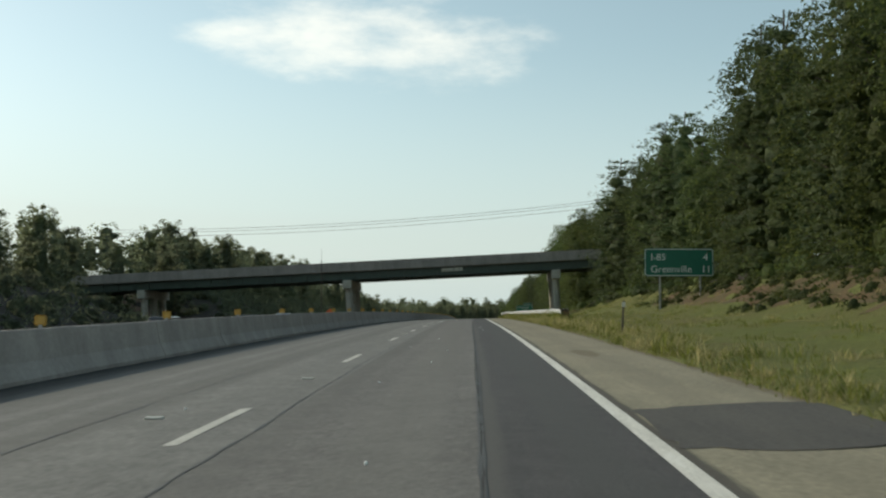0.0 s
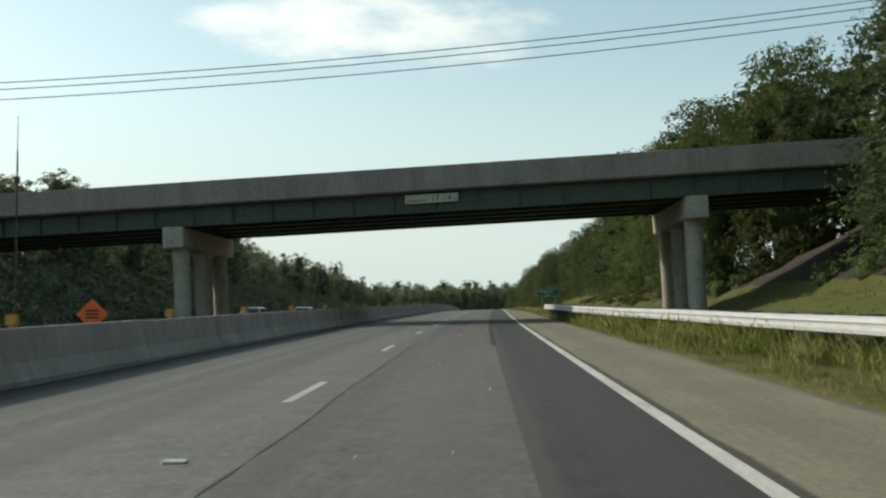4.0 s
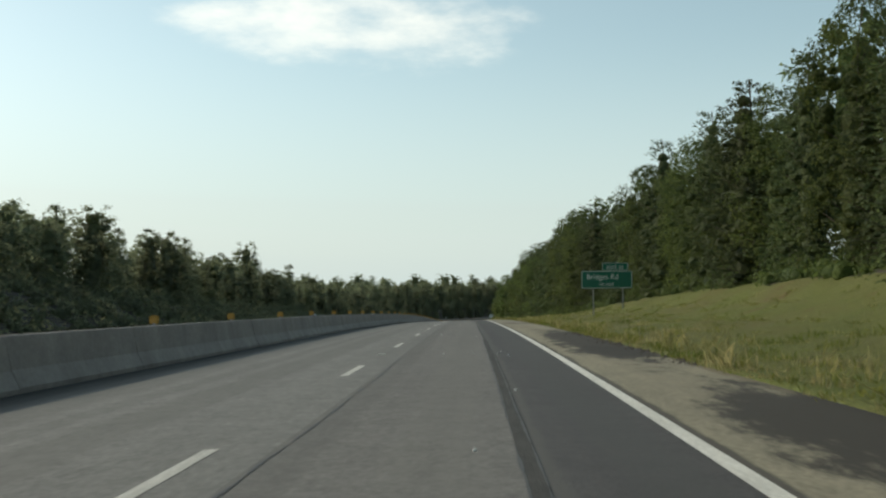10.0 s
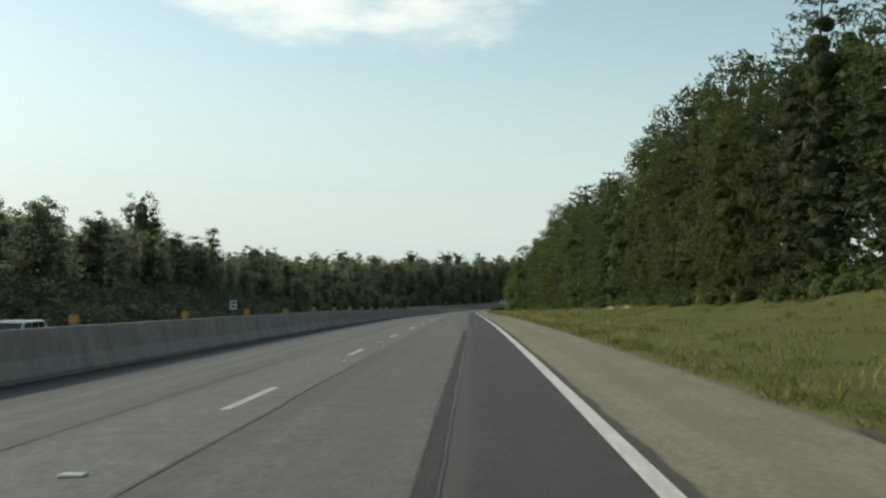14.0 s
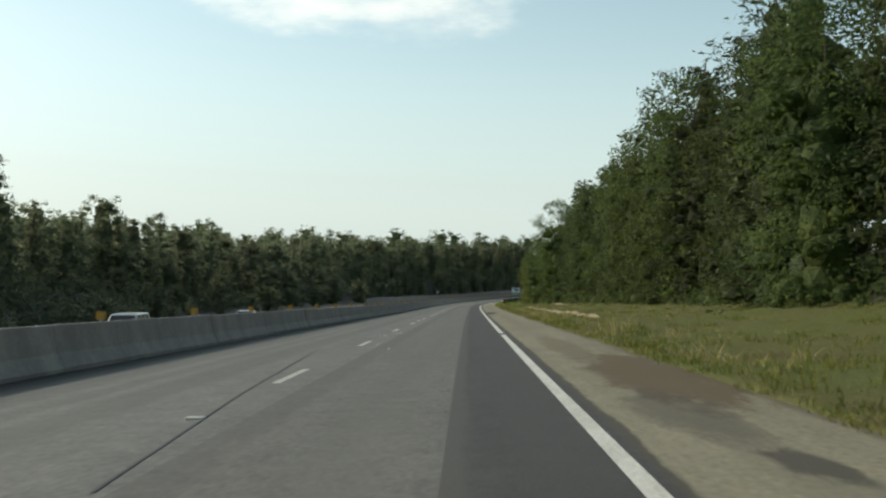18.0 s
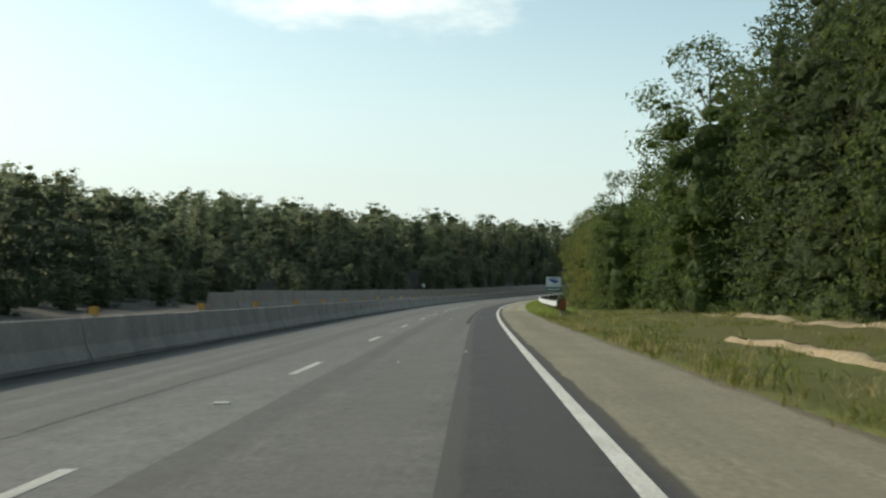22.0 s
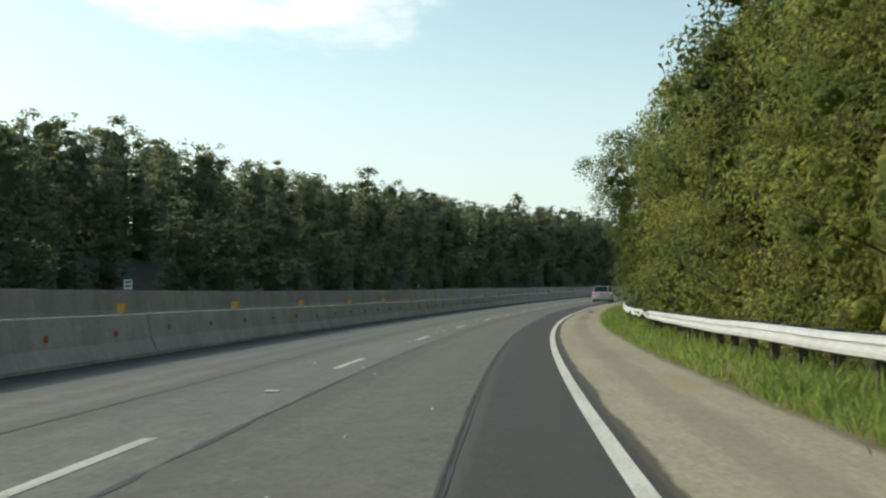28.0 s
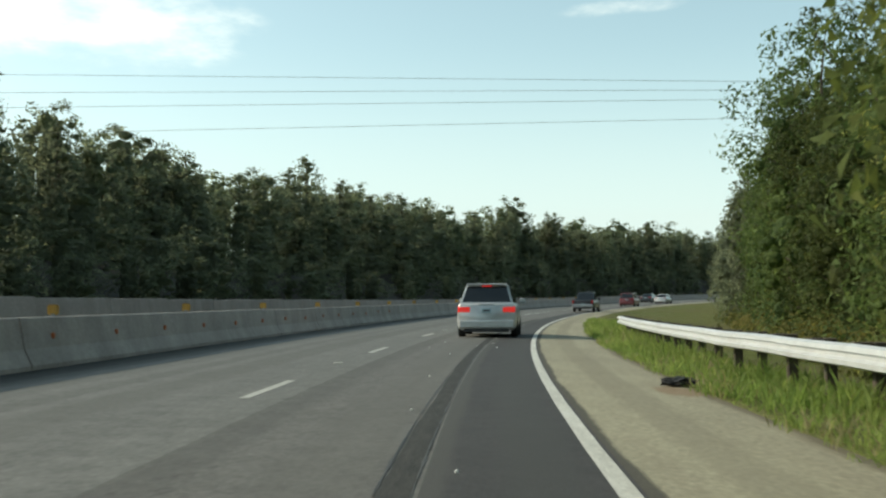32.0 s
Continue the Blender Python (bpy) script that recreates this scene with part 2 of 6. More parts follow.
def stains(m, rows):
    """Soft ragged stains at given places along the road: (s, lateral, half length, half width, colour, amount)."""
    n, l = m.node_tree.nodes, m.node_tree.links
    b = n["Principled BSDF"]
    c = b.inputs["Base Color"].links[0].from_socket
    v = coords(n, l, "UV", (1, 1, 1))
    t = n.new("ShaderNodeTexNoise")
    t.inputs["Scale"].default_value, t.inputs["Detail"].default_value, t.inputs["Roughness"].default_value = 1.0, 8, 0.74
    l.new(coords(n, l, "UV", (0.5, 1.6, 1)), t.inputs["Vector"])
    for s, lat, ls, ll, colour, amount in rows:
        mp = n.new("ShaderNodeMapping")
        mp.inputs["Location"].default_value = (-s / ls, -lat / ll, 0)
        mp.inputs["Scale"].default_value = (1 / ls, 1 / ll, 0)
        l.new(v, mp.inputs["Vector"])
        ln = n.new("ShaderNodeVectorMath")
        ln.operation = "LENGTH"
        l.new(mp.outputs[0], ln.inputs[0])
        rag = n.new("ShaderNodeMath")
        rag.operation = "MULTIPLY_ADD"
        l.new(t.outputs["Fac"], rag.inputs[0])
        rag.inputs[1].default_value = 2.6
        l.new(ln.outputs["Value"], rag.inputs[2])
        r = n.new("ShaderNodeMapRange")
        r.interpolation_type = "SMOOTHSTEP"
        r.inputs["From Min"].default_value, r.inputs["From Max"].default_value = 2.55, 2.1
        r.inputs["To Max"].default_value = amount
        l.new(rag.outputs[0], r.inputs["Value"])
        c = blend(n, l, r.outputs[0], c, colour)
    l.new(c, b.inputs["Base Color"])


def plain(name, colour, rough=0.5, metal=0.0, spec=0.5, vary=0.12, scale=6.0, dirt=(0.10, 0.09, 0.07), dirt_amount=0.25):
    """Paint, plastic or metal with faint unevenness and grime."""
    m, n, l, b = material(name, rough, metal, spec)
    v = coords(n, l, "Object", (1, 1, 1))
    k = noisy(n, l, v, scale, 4)
    dark = tuple(c * (1 - vary) for c in colour)
    c = blend(n, l, k, colour, dark)
    g = noisy(n, l, v, scale * 0.35, 6, 0.7, 0.5, 0.8)
    sm = n.new("ShaderNodeMath")
    sm.operation = "MULTIPLY"
    sm.inputs[1].default_value = dirt_amount
    l.new(g, sm.inputs[0])
    l.new(blend(n, l, sm.outputs[0], c, dirt), b.inputs["Base Color"])
    return m


def foliage(name, a, b_, c_, glow, per_object=0.35):
    """Leaves: colour varies leaf by leaf and tree by tree, with some light passing through."""
    m, n, l, b = material(name, 0.7, 0.0, 0.15)
    geo = n.new("ShaderNodeNewGeometry")
    info = n.new("ShaderNodeObjectInfo")
    c = blend(n, l, geo.outputs["Random Per Island"], a, b_)
    patch = noisy(n, l, coords(n, l, "Object", (1, 1, 1)), 0.45, 3, 0.6, 0.42, 0.62)
    c = blend(n, l, patch, c, c_)
    hs = n.new("ShaderNodeHueSaturation")
    hue = n.new("ShaderNodeMapRange")
    hue.inputs["To Min"].default_value, hue.inputs["To Max"].default_value = 0.5 - 0.045 * per_object, 0.5 + 0.045 * per_object
    val = n.new("ShaderNodeMapRange")
    val.inputs["To Min"].default_value, val.inputs["To Max"].default_value = 1 - per_object, 1 + per_object
    l.new(info.outputs["Random"], hue.inputs["Value"])
    l.new(info.outputs["Random"], val.inputs["Value"])
    l.new(hue.outputs[0], hs.inputs["Hue"])
    l.new(val.outputs[0], hs.inputs["Value"])
    fine = noisy(n, l, coords(n, l, "Object", (1, 1, 1)), 7.0, 3, 0.7, 0.3, 0.7)
    c = blend(n, l, 1.0, c, blend(n, l, fine, (0.72, 0.72, 0.72), (1.4, 1.4, 1.4)), "MULTIPLY")
    l.new(c, hs.inputs["Color"])
    l.new(hs.outputs[0], b.inputs["Base Color"])
    tr = n.new("ShaderNodeBsdfTranslucent")
    l.new(blend(n, l, 1.0, hs.outputs[0], (1.55, 1.5, 1.3), "MULTIPLY"), tr.inputs["Color"])
    mx = n.new("ShaderNodeMixShader")
    mx.inputs[0].default_value = glow
    l.new(b.outputs[0], mx.inputs[1])
    l.new(tr.outputs[0], mx.inputs[2])
    l.new(mx.outputs[0], n["Material Output"].inputs["Surface"])
    return m


M_LEFT_LANE = surface("old_grey_asphalt", (0.144, 0.143, 0.131), (0.126, 0.125, 0.114), (0.081, 0.080, 0.074), 0.8, grain=14, streak=(0.035, 1.1, 1), stain_amount=0.45, mottle=0.35)
M_RIGHT_LANE = surface("worn_grey_asphalt", (0.128, 0.124, 0.113), (0.112, 0.108, 0.098), (0.072, 0.069, 0.064), 0.8, grain=14, streak=(0.03, 1.5, 1), stain_amount=0.5, mottle=0.35)
M_DARK = surface("new_dark_asphalt", (0.052, 0.050, 0.049), (0.045, 0.043, 0.042), (0.071, 0.067, 0.064), 0.78, grain=22, streak=(0.05, 2.5, 1), stain_amount=0.35, mottle=0.3)
M_SHOULDER = surface("pale_tan_shoulder", (0.215, 0.197, 0.140), (0.18, 0.166, 0.118), (0.115, 0.105, 0.078), 0.88, grain=14, blotch=0.5, streak=(0.12, 1.4, 1), stain_amount=0.5, mottle=0.12)
M_SHOULDER_PALE = surface("pale_shoulder_on_the_curve", (0.290, 0.270, 0.192), (0.250, 0.232, 0.166), (0.177, 0.153, 0.115), 0.88, grain=14, blotch=0.5, streak=(0.12, 1.4, 1), stain_amount=0.45, mottle=0.12)
M_CRACK = surface("tar_sealed_joint", (0.035, 0.035, 0.034), (0.055, 0.053, 0.05), (0.09, 0.088, 0.08), 0.6, grain=30)
M_STAIN = surface("dark_patch_asphalt", (0.052, 0.050, 0.046), (0.070, 0.067, 0.060), (0.10, 0.094, 0.08), 0.85, grain=18)
M_TARBAND = surface("crumbling_tar_band", (0.028, 0.028, 0.026), (0.045, 0.044, 0.04), (0.075, 0.072, 0.064), 0.85, grain=24, blotch=2.5, streak=(1.5, 6, 1))
M_STAIN_SOFT = surface("oily_brown_stain", (0.13, 0.12, 0.095), (0.10, 0.092, 0.075), (0.17, 0.155, 0.12), 0.85, grain=16)
M_SANDY = surface("sand_on_shoulder", (0.205, 0.17, 0.11), (0.18, 0.155, 0.105), (0.165, 0.15, 0.11), 0.95, grain=14)
M_LINE = surface("worn_white_road_paint", (0.58, 0.57, 0.51), (0.48, 0.47, 0.42), (0.28, 0.275, 0.24), 0.6, grain=26, blotch=1.4, streak=(0.6, 6, 1), stain_amount=0.55)
M_DASH = surface("dull_white_lane_paint", (0.46, 0.45, 0.40), (0.38, 0.37, 0.33), (0.22, 0.215, 0.19), 0.65, grain=26, blotch=1.4, streak=(0.6, 6, 1), stain_amount=0.7)
# first band: foot grime, painted wider to carry the barrier's cast shadow
wear_and_shade(M_LEFT_LANE, [(-8.3, 1.5, (0.036, 0.032, 0.028), 0.9, 0.35, 0.10), (-7.0, 0.4, (0.115, 0.112, 0.098), 0.5, 1.2), (-5.0, 0.42, (0.098, 0.096, 0.085), 0.55, 1.4), (-6.55, 0.35, (0.10, 0.099, 0.088), 0.5, 1.4), (-5.8, 0.22, (0.085, 0.083, 0.074), 0.4, 1.4)])
wear_and_shade(M_RIGHT_LANE, [(-1.9, 0.4, (0.13, 0.127, 0.112), 0.4, 1.4), (-3.0, 0.3, (0.085, 0.083, 0.075), 0.4, 1.4)])
wear_and_shade(M_DARK, [(-1.2, 0.16, (0.085, 0.082, 0.074), 0.7, 1.5), (-0.45, 0.3, (0.06, 0.06, 0.056), 0.6, 1.5)])
for pav in (M_SHOULDER, M_SHOULDER_PALE):
    wear_and_shade(pav, [(0.10, 0.12, (0.050, 0.047, 0.042), 0.85, 2.0, 0.25), (2.15, 0.32, (0.12, 0.098, 0.062), 0.8, 1.5), (0.95, 0.28, (0.165, 0.15, 0.11), 0.35, 1.8)])
pitted(M_LEFT_LANE, (0.06, 0.058, 0.054), 0.55)
pitted(M_RIGHT_LANE, (0.045, 0.043, 0.040), 0.7)
MUD, OIL, BROWN = (0.036, 0.033, 0.028), (0.062, 0.057, 0.048), (0.105, 0.078, 0.046)
stains(M_SHOULDER, [(242, 1.45, 12, 0.85, MUD, 0.95), (234.5, 1.3, 3.0, 0.75, MUD, 0.95), (219.2, 1.5, 5.0, 0.9, MUD, 0.95), (208.5, 1.75, 8.5, 0.7, MUD, 0.95), (200, 2.0, 5, 0.4, MUD, 0.9), (411.5, 1.4, 5.0, 0.7, BROWN, 0.9), (402.8, 1.05, 0.8, 0.2, OIL, 0.85), (420, 0.95, 6, 0.35, BROWN, 0.4), (406, 0.9, 2.2, 0.4, OIL, 0.5), (478, 0.42, 6, 0.35, MUD, 0.85), (480, 0.82, 1.8, 0.14, OIL, 0.8), (277, 1.25, 2.8, 0.8, OIL, 0.75), (135, 0.9, 6, 0.5, OIL, 0.4), (22, 0.9, 1.6, 0.22, BROWN, 0.6)])
stains(M_SHOULDER_PALE, [(586, 1.2, 2.2, 0.35, OIL, 0.4), (652, 1.4, 0.9, 0.25, (0.33, 0.24, 0.13), 0.7), (742.5, 1.7, 0.8, 0.3, (0.22, 0.13, 0.07), 0.6), (700, 1.1, 3, 0.3, OIL, 0.35), (722, 0.7, 2.5, 0.3, OIL, 0.4)])
M_CONCRETE = surface("weathered_barrier_concrete", (0.418, 0.362, 0.318), (0.347, 0.299, 0.265), (0.214, 0.179, 0.154), 0.9, grain=12, blotch=0.7, streak=(0.9, 0.25, 1), bump=0.12, speckle=0.2, mottle=0.15)
# the barrier concrete again in a darker tone, for the far run
M_CONCRETE_DARKER = surface("dull_far_barrier_concrete", (0.300, 0.262, 0.232), (0.255, 0.224, 0.198), (0.165, 0.142, 0.124), 0.9, grain=12, blotch=0.7, streak=(0.9, 0.25, 1), bump=0.12, speckle=0.2, mottle=0.15)
M_BRIDGE_CONCRETE = surface("stained_bridge_concrete", (0.270, 0.244, 0.215), (0.225, 0.204, 0.180), (0.125, 0.113, 0.098), 0.92, kind="Object", grain=9, blotch=0.5, streak=(0.9, 0.9, 0.12), bump=0.3)
M_PIER = surface("pier_concrete", (0.38, 0.36, 0.30), (0.32, 0.30, 0.25), (0.20, 0.19, 0.155), 0.9, kind="Object", grain=9, blotch=0.6, streak=(1.5, 1.5, 0.15), bump=0.25)
M_STEEL_GREEN = plain("green_girder_paint", (0.060, 0.088, 0.066), 0.55, vary=0.3, dirt=(0.03, 0.03, 0.025), dirt_amount=0.5)
M_GALV = plain("galvanised_rail_steel", (0.64, 0.66, 0.66), 0.5, 0.35, vary=0.15, scale=2.5, dirt=(0.36, 0.34, 0.30), dirt_amount=0.3)
M_POST = plain("weathered_timber_post", (0.11, 0.09, 0.068), 0.9, vary=0.4, scale=9, dirt_amount=0.4)
M_SOIL = surface("red_clay_soil", (0.092, 0.052, 0.028), (0.062, 0.055, 0.024), (0.075, 0.066, 0.030), 0.95, kind="Object", grain=7, blotch=0.5, streak=(0.3, 0.3, 0.3), bump=0.6)
M_SAND = surface("washed_out_sand", (0.30, 0.24, 0.155), (0.23, 0.18, 0.115), (0.13, 0.12, 0.06), 0.95, kind="Object", grain=6, blotch=0.8, streak=(0.6, 0.6, 0.6), bump=0.6)
# litter brown, with the shade under the trees put into its colour
M_SHADED_LITTER = surface("shaded_forest_bank", (0.044, 0.037, 0.031), (0.052, 0.043, 0.035), (0.038, 0.035, 0.026), 0.95, kind="Object", grain=3, blotch=0.3, streak=(0.5, 0.5, 0.5), bump=0.25)
M_SIGN_GREEN = plain("green_sign_sheeting", (0.008, 0.135, 0.082), 0.45, vary=0.1, scale=3, dirt_amount=0.1)
M_SIGN_WHITE = plain("white_sign_sheeting", (0.74, 0.76, 0.73), 0.45, vary=0.06, dirt_amount=0.1)
M_SIGN_BACK = plain("bare_aluminium", (0.42, 0.43, 0.43), 0.45, 0.7)
M_SIGN_POST = plain("galvanised_sign_post", (0.36, 0.36, 0.34), 0.6, 0.25)
M_ORANGE = plain("orange_drum_plastic", (0.80, 0.24, 0.03), 0.5, vary=0.15, dirt_amount=0.25)
M_YELLOW = plain("amber_reflector_plastic", (0.56, 0.32, 0.06), 0.5, vary=0.3)
M_BLACK = plain("black_rubber", (0.02, 0.02, 0.02), 0.75)
M_WIRE = plain("dark_power_cable", (0.10, 0.10, 0.10), 0.6)
M_BARK = surface("grey_brown_bark", (0.085, 0.068, 0.052), (0.06, 0.047, 0.036), (0.12, 0.10, 0.08), 0.95, kind="Object", grain=14, blotch=2.0, streak=(6, 6, 0.5), bump=0.8)

M_OAK = foliage("broadleaf_green", (0.064, 0.088, 0.028), (0.098, 0.122, 0.038), (0.050, 0.072, 0.026), 0.42)
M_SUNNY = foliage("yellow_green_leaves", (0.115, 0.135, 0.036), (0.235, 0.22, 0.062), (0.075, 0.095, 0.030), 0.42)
M_BIG = foliage("sunlit_oak_leaves", (0.082, 0.112, 0.030), (0.150, 0.172, 0.046), (0.060, 0.086, 0.028), 0.45, 0.1)
M_PINE = foliage("pine_needles", (0.054, 0.073, 0.031), (0.080, 0.100, 0.040), (0.044, 0.062, 0.029), 0.36)
# leaf green lightened and greyed: the distance haze sits in the colour
M_FAR = foliage("hazed_distant_leaves", (0.120, 0.142, 0.094), (0.160, 0.182, 0.114), (0.106, 0.122, 0.086), 0.68, 0.22)
M_BLADE = foliage("verge_grass_blades", (0.105, 0.128, 0.028), (0.16, 0.16, 0.046), (0.085, 0.11, 0.024), 0.45, 0.1)
M_LUSH = foliage("lush_grass_blades", (0.165, 0.235, 0.065), (0.24, 0.29, 0.09), (0.135, 0.20, 0.05), 0.5, 0.1)
M_DRY = foliage("dry_straw_grass", (0.225, 0.205, 0.105), (0.29, 0.262, 0.14), (0.18, 0.175, 0.075), 0.45, 0.1)


def verge_ground():
    """Mown grass, with straw and bare clay showing through."""
    m, n, l, b = material("mown_verge_turf", 0.95, 0, 0.2)
    v = coords(n, l, "Object", (1, 1, 1))
    big = noisy(n, l, v, 0.12, 6, 0.65, 0.38, 0.62)
    mid = noisy(n, l, v, 1.3, 5, 0.7, 0.3, 0.7)
    fine = noisy(n, l, v, 9, 3, 0.7, 0.25, 0.75)
    c = blend(n, l, mid, (0.086, 0.106, 0.027), (0.122, 0.134, 0.038))
    c = blend(n, l, big, c, (0.112, 0.108, 0.038))
    clay = noisy(n, l, v, 0.22, 6, 0.7, 0.60, 0.70)
    c = blend(n, l, clay, c, (0.11, 0.070, 0.036))
    c = blend(n, l, 0.45, c, blend(n, l, fine, (0.15, 0.15, 0.15), (1, 1, 1)), "OVERLAY")
    l.new(c, b.inputs["Base Color"])
    bumped(n, l, b, fine, 0.8, 0.08)
    return m


M_TURF = verge_ground()


# ---- mesh helpers ----
def mesh_object(name, verts, faces, mat, parent=None, uv=None, smooth=False):
    me = bpy.data.meshes.new(name)
    me.from_pydata([tuple(v) for v in verts] if not isinstance(verts, np.ndarray) else verts.tolist(), [], faces)
    if uv is not None:
        lay = me.uv_layers.new(name="UVMap")
        loops = np.empty(len(me.loops), np.int32)
        me.loops.foreach_get("vertex_index", loops)
        lay.data.foreach_set("uv", np.asarray(uv, np.float32)[loops].ravel())
    if smooth:
        me.polygons.foreach_set("use_smooth", [True] * len(me.polygons))
    me.materials.append(mat)
    me.update()
    ob = new(name, me)
    if parent is not None:
        ob.parent = parent
    return ob


def part(name, bm, mat, parent=None, label="", smooth=False):
    me = bpy.data.meshes.new(name)
    bmesh.ops.recalc_face_normals(bm, faces=bm.faces)
    if smooth:
        for f in bm.faces:
            f.smooth = True
    bm.to_mesh(me)
    bm.free()
    for m in mat if isinstance(mat, (list, tuple)) else [mat]:
        me.materials.append(m)
    ob = new(name, me)
    if parent is not None:
        ob.parent = parent
    if label:
        ob["label"] = label
    return ob


def empty(name, m, label, category, group=""):
    ob = new(name)
    ob.matrix_world = m
    ob.empty_display_size = 0.2
    return tagged(ob, label, category, group)


def box(bm, x0, y0, z0, x1, y1, z1, bevel=0.0, m=None):
    r = bmesh.ops.create_cube(bm, size=1.0, matrix=Matrix.LocRotScale(((x0 + x1) / 2, (y0 + y1) / 2, (z0 + z1) / 2), None, (abs(x1 - x0), abs(y1 - y0), abs(z1 - z0))))
    vs = r["verts"]
    if bevel > 0:
        es = {e for v in vs for e in v.link_edges}
        vs = [v for v in bmesh.ops.bevel(bm, geom=list(es), offset=bevel, segments=1, affect="EDGES")["verts"]]
    if m is not None:
        bmesh.ops.transform(bm, matrix=m, verts=vs)
    return bm


def tube(bm, p, q, r0, r1=None, sides=10, caps=True):
    """A tapered rod from p to q."""
    p, q = Vector(p), Vector(q)
    d = q - p
    m = Matrix.Translation((p + q) / 2) @ d.to_track_quat("Z", "Y").to_matrix().to_4x4()
    bmesh.ops.create_cone(bm, cap_ends=caps, segments=sides, radius1=r0, radius2=r0 if r1 is None else r1, depth=d.length, matrix=m)
    return bm


def sweep(name, profile, s0, s1, step, mat, parent=None, closed=False, wobble=0.0, caps=True, smooth=False):
    """Draws a cross-section of (lat, h) points along the road from s0 to s1. UV is metres along and round."""
    n = max(2, int(round((s1 - s0) / step)) + 1)
    ss = np.linspace(s0, s1, n)
    prof = np.array(profile, float)
    run = np.concatenate([[0], np.cumsum(np.hypot(*np.diff(prof, axis=0).T))])
    k = len(prof)
    lat = np.repeat(prof[None, :, 0], n, 0)
    if wobble:
        rg = np.random.RandomState(int(abs(s0) * 7 + k))
        lat = lat + np.interp(np.arange(n), np.linspace(0, n, max(2, n // 3)), rg.uniform(-wobble, wobble, max(2, n // 3)))[:, None] * np.where(np.arange(k) % 2, 1, 0.4)[None]
    pts = spots(np.repeat(ss[:, None], k, 1), lat, np.repeat(prof[None, :, 1], n, 0)).reshape(-1, 3)
    uv = np.stack([np.repeat(ss, k), np.tile(run + prof[0, 0], n)], -1)
    faces = []
    for i in range(n - 1):
        for j in range(k - 1 + closed):
            j2 = (j + 1) % k
            faces.append((i * k + j, i * k + j2, (i + 1) * k + j2, (i + 1) * k + j))
    if closed and caps:
        faces.append(tuple(range(k - 1, -1, -1)))
        faces.append(tuple((n - 1) * k + j for j in range(k)))
    return mesh_object(name, pts, faces, mat, parent, uv, smooth)


def lettering(text, size, mat, parent, x, z, y=-0.012, align="LEFT", name="letter"):
    """A line of raised letters, each a part of its own."""
    cu = bpy.data.curves.new(name, "FONT")
    cu.body, cu.size, cu.align_x, cu.extrude = text, size, align, 0.002
    tmp = bpy.data.objects.new("tmp", cu)
    scene.collection.objects.link(tmp)
    bpy.context.view_layer.update()
    me = bpy.data.meshes.new_from_object(tmp)
    bpy.data.objects.remove(tmp)
    bpy.data.curves.remove(cu)
    co = [v.co.copy() for v in me.vertices]
    polys = [tuple(p.vertices) for p in me.polygons]
    bpy.data.meshes.remove(me)
    # runs of polygons that overlap in x belong to one letter
    spans = sorted((min(co[i].x for i in p), max(co[i].x for i in p), p) for p in polys)
    runs, right = [], -1e9
    for x0, x1, p in spans:
        if x0 > right + 0.004 * size:
            runs.append([])
        runs[-1].append(p)
        right = max(right, x1)
    for run in runs:
        used = sorted({i for p in run for i in p})
        back = {i: k for k, i in enumerate(used)}
        o = mesh_object(name, [co[i] for i in used], [tuple(back[i] for i in p) for p in run], mat, parent)
        o.matrix_basis = pose(x, y, z, 90, 0, 0)


# ---- ground ----
def knots(pairs):
    a = np.array(pairs, float)
    return lambda s: np.interp(s, a[:, 0], a[:, 1])


BANK = knots([(-900, 2.4), (60, 2.5), (125, 2.8), (160, 2.0), (200, 2.6), (250, 2.4), (300, 2.0), (360, 1.2), (430, 1.0), (500, 0.6), (540, 0.1), (580, -1.2), (640, -2.2), (720, -2.0), (770, -0.4), (850, 0.6), (1300, 1.2)])
LEFT_BANK = knots([(-900, 4.2), (300, 4.0), (420, 3.2), (560, 3.4), (700, 4.2), (1300, 4.2)])
MEDIAN = knots([(-900, -0.8), (460, -0.8), (500, -0.6), (540, -0.1), (565, 0.38), (600, 0.34), (625, 0.36), (675, 0.13), (714, 0.05), (761, -0.13), (784, -0.25), (823, -0.42), (900, -0.6), (1300, -0.6)])
BRIDGE_S = 141.0


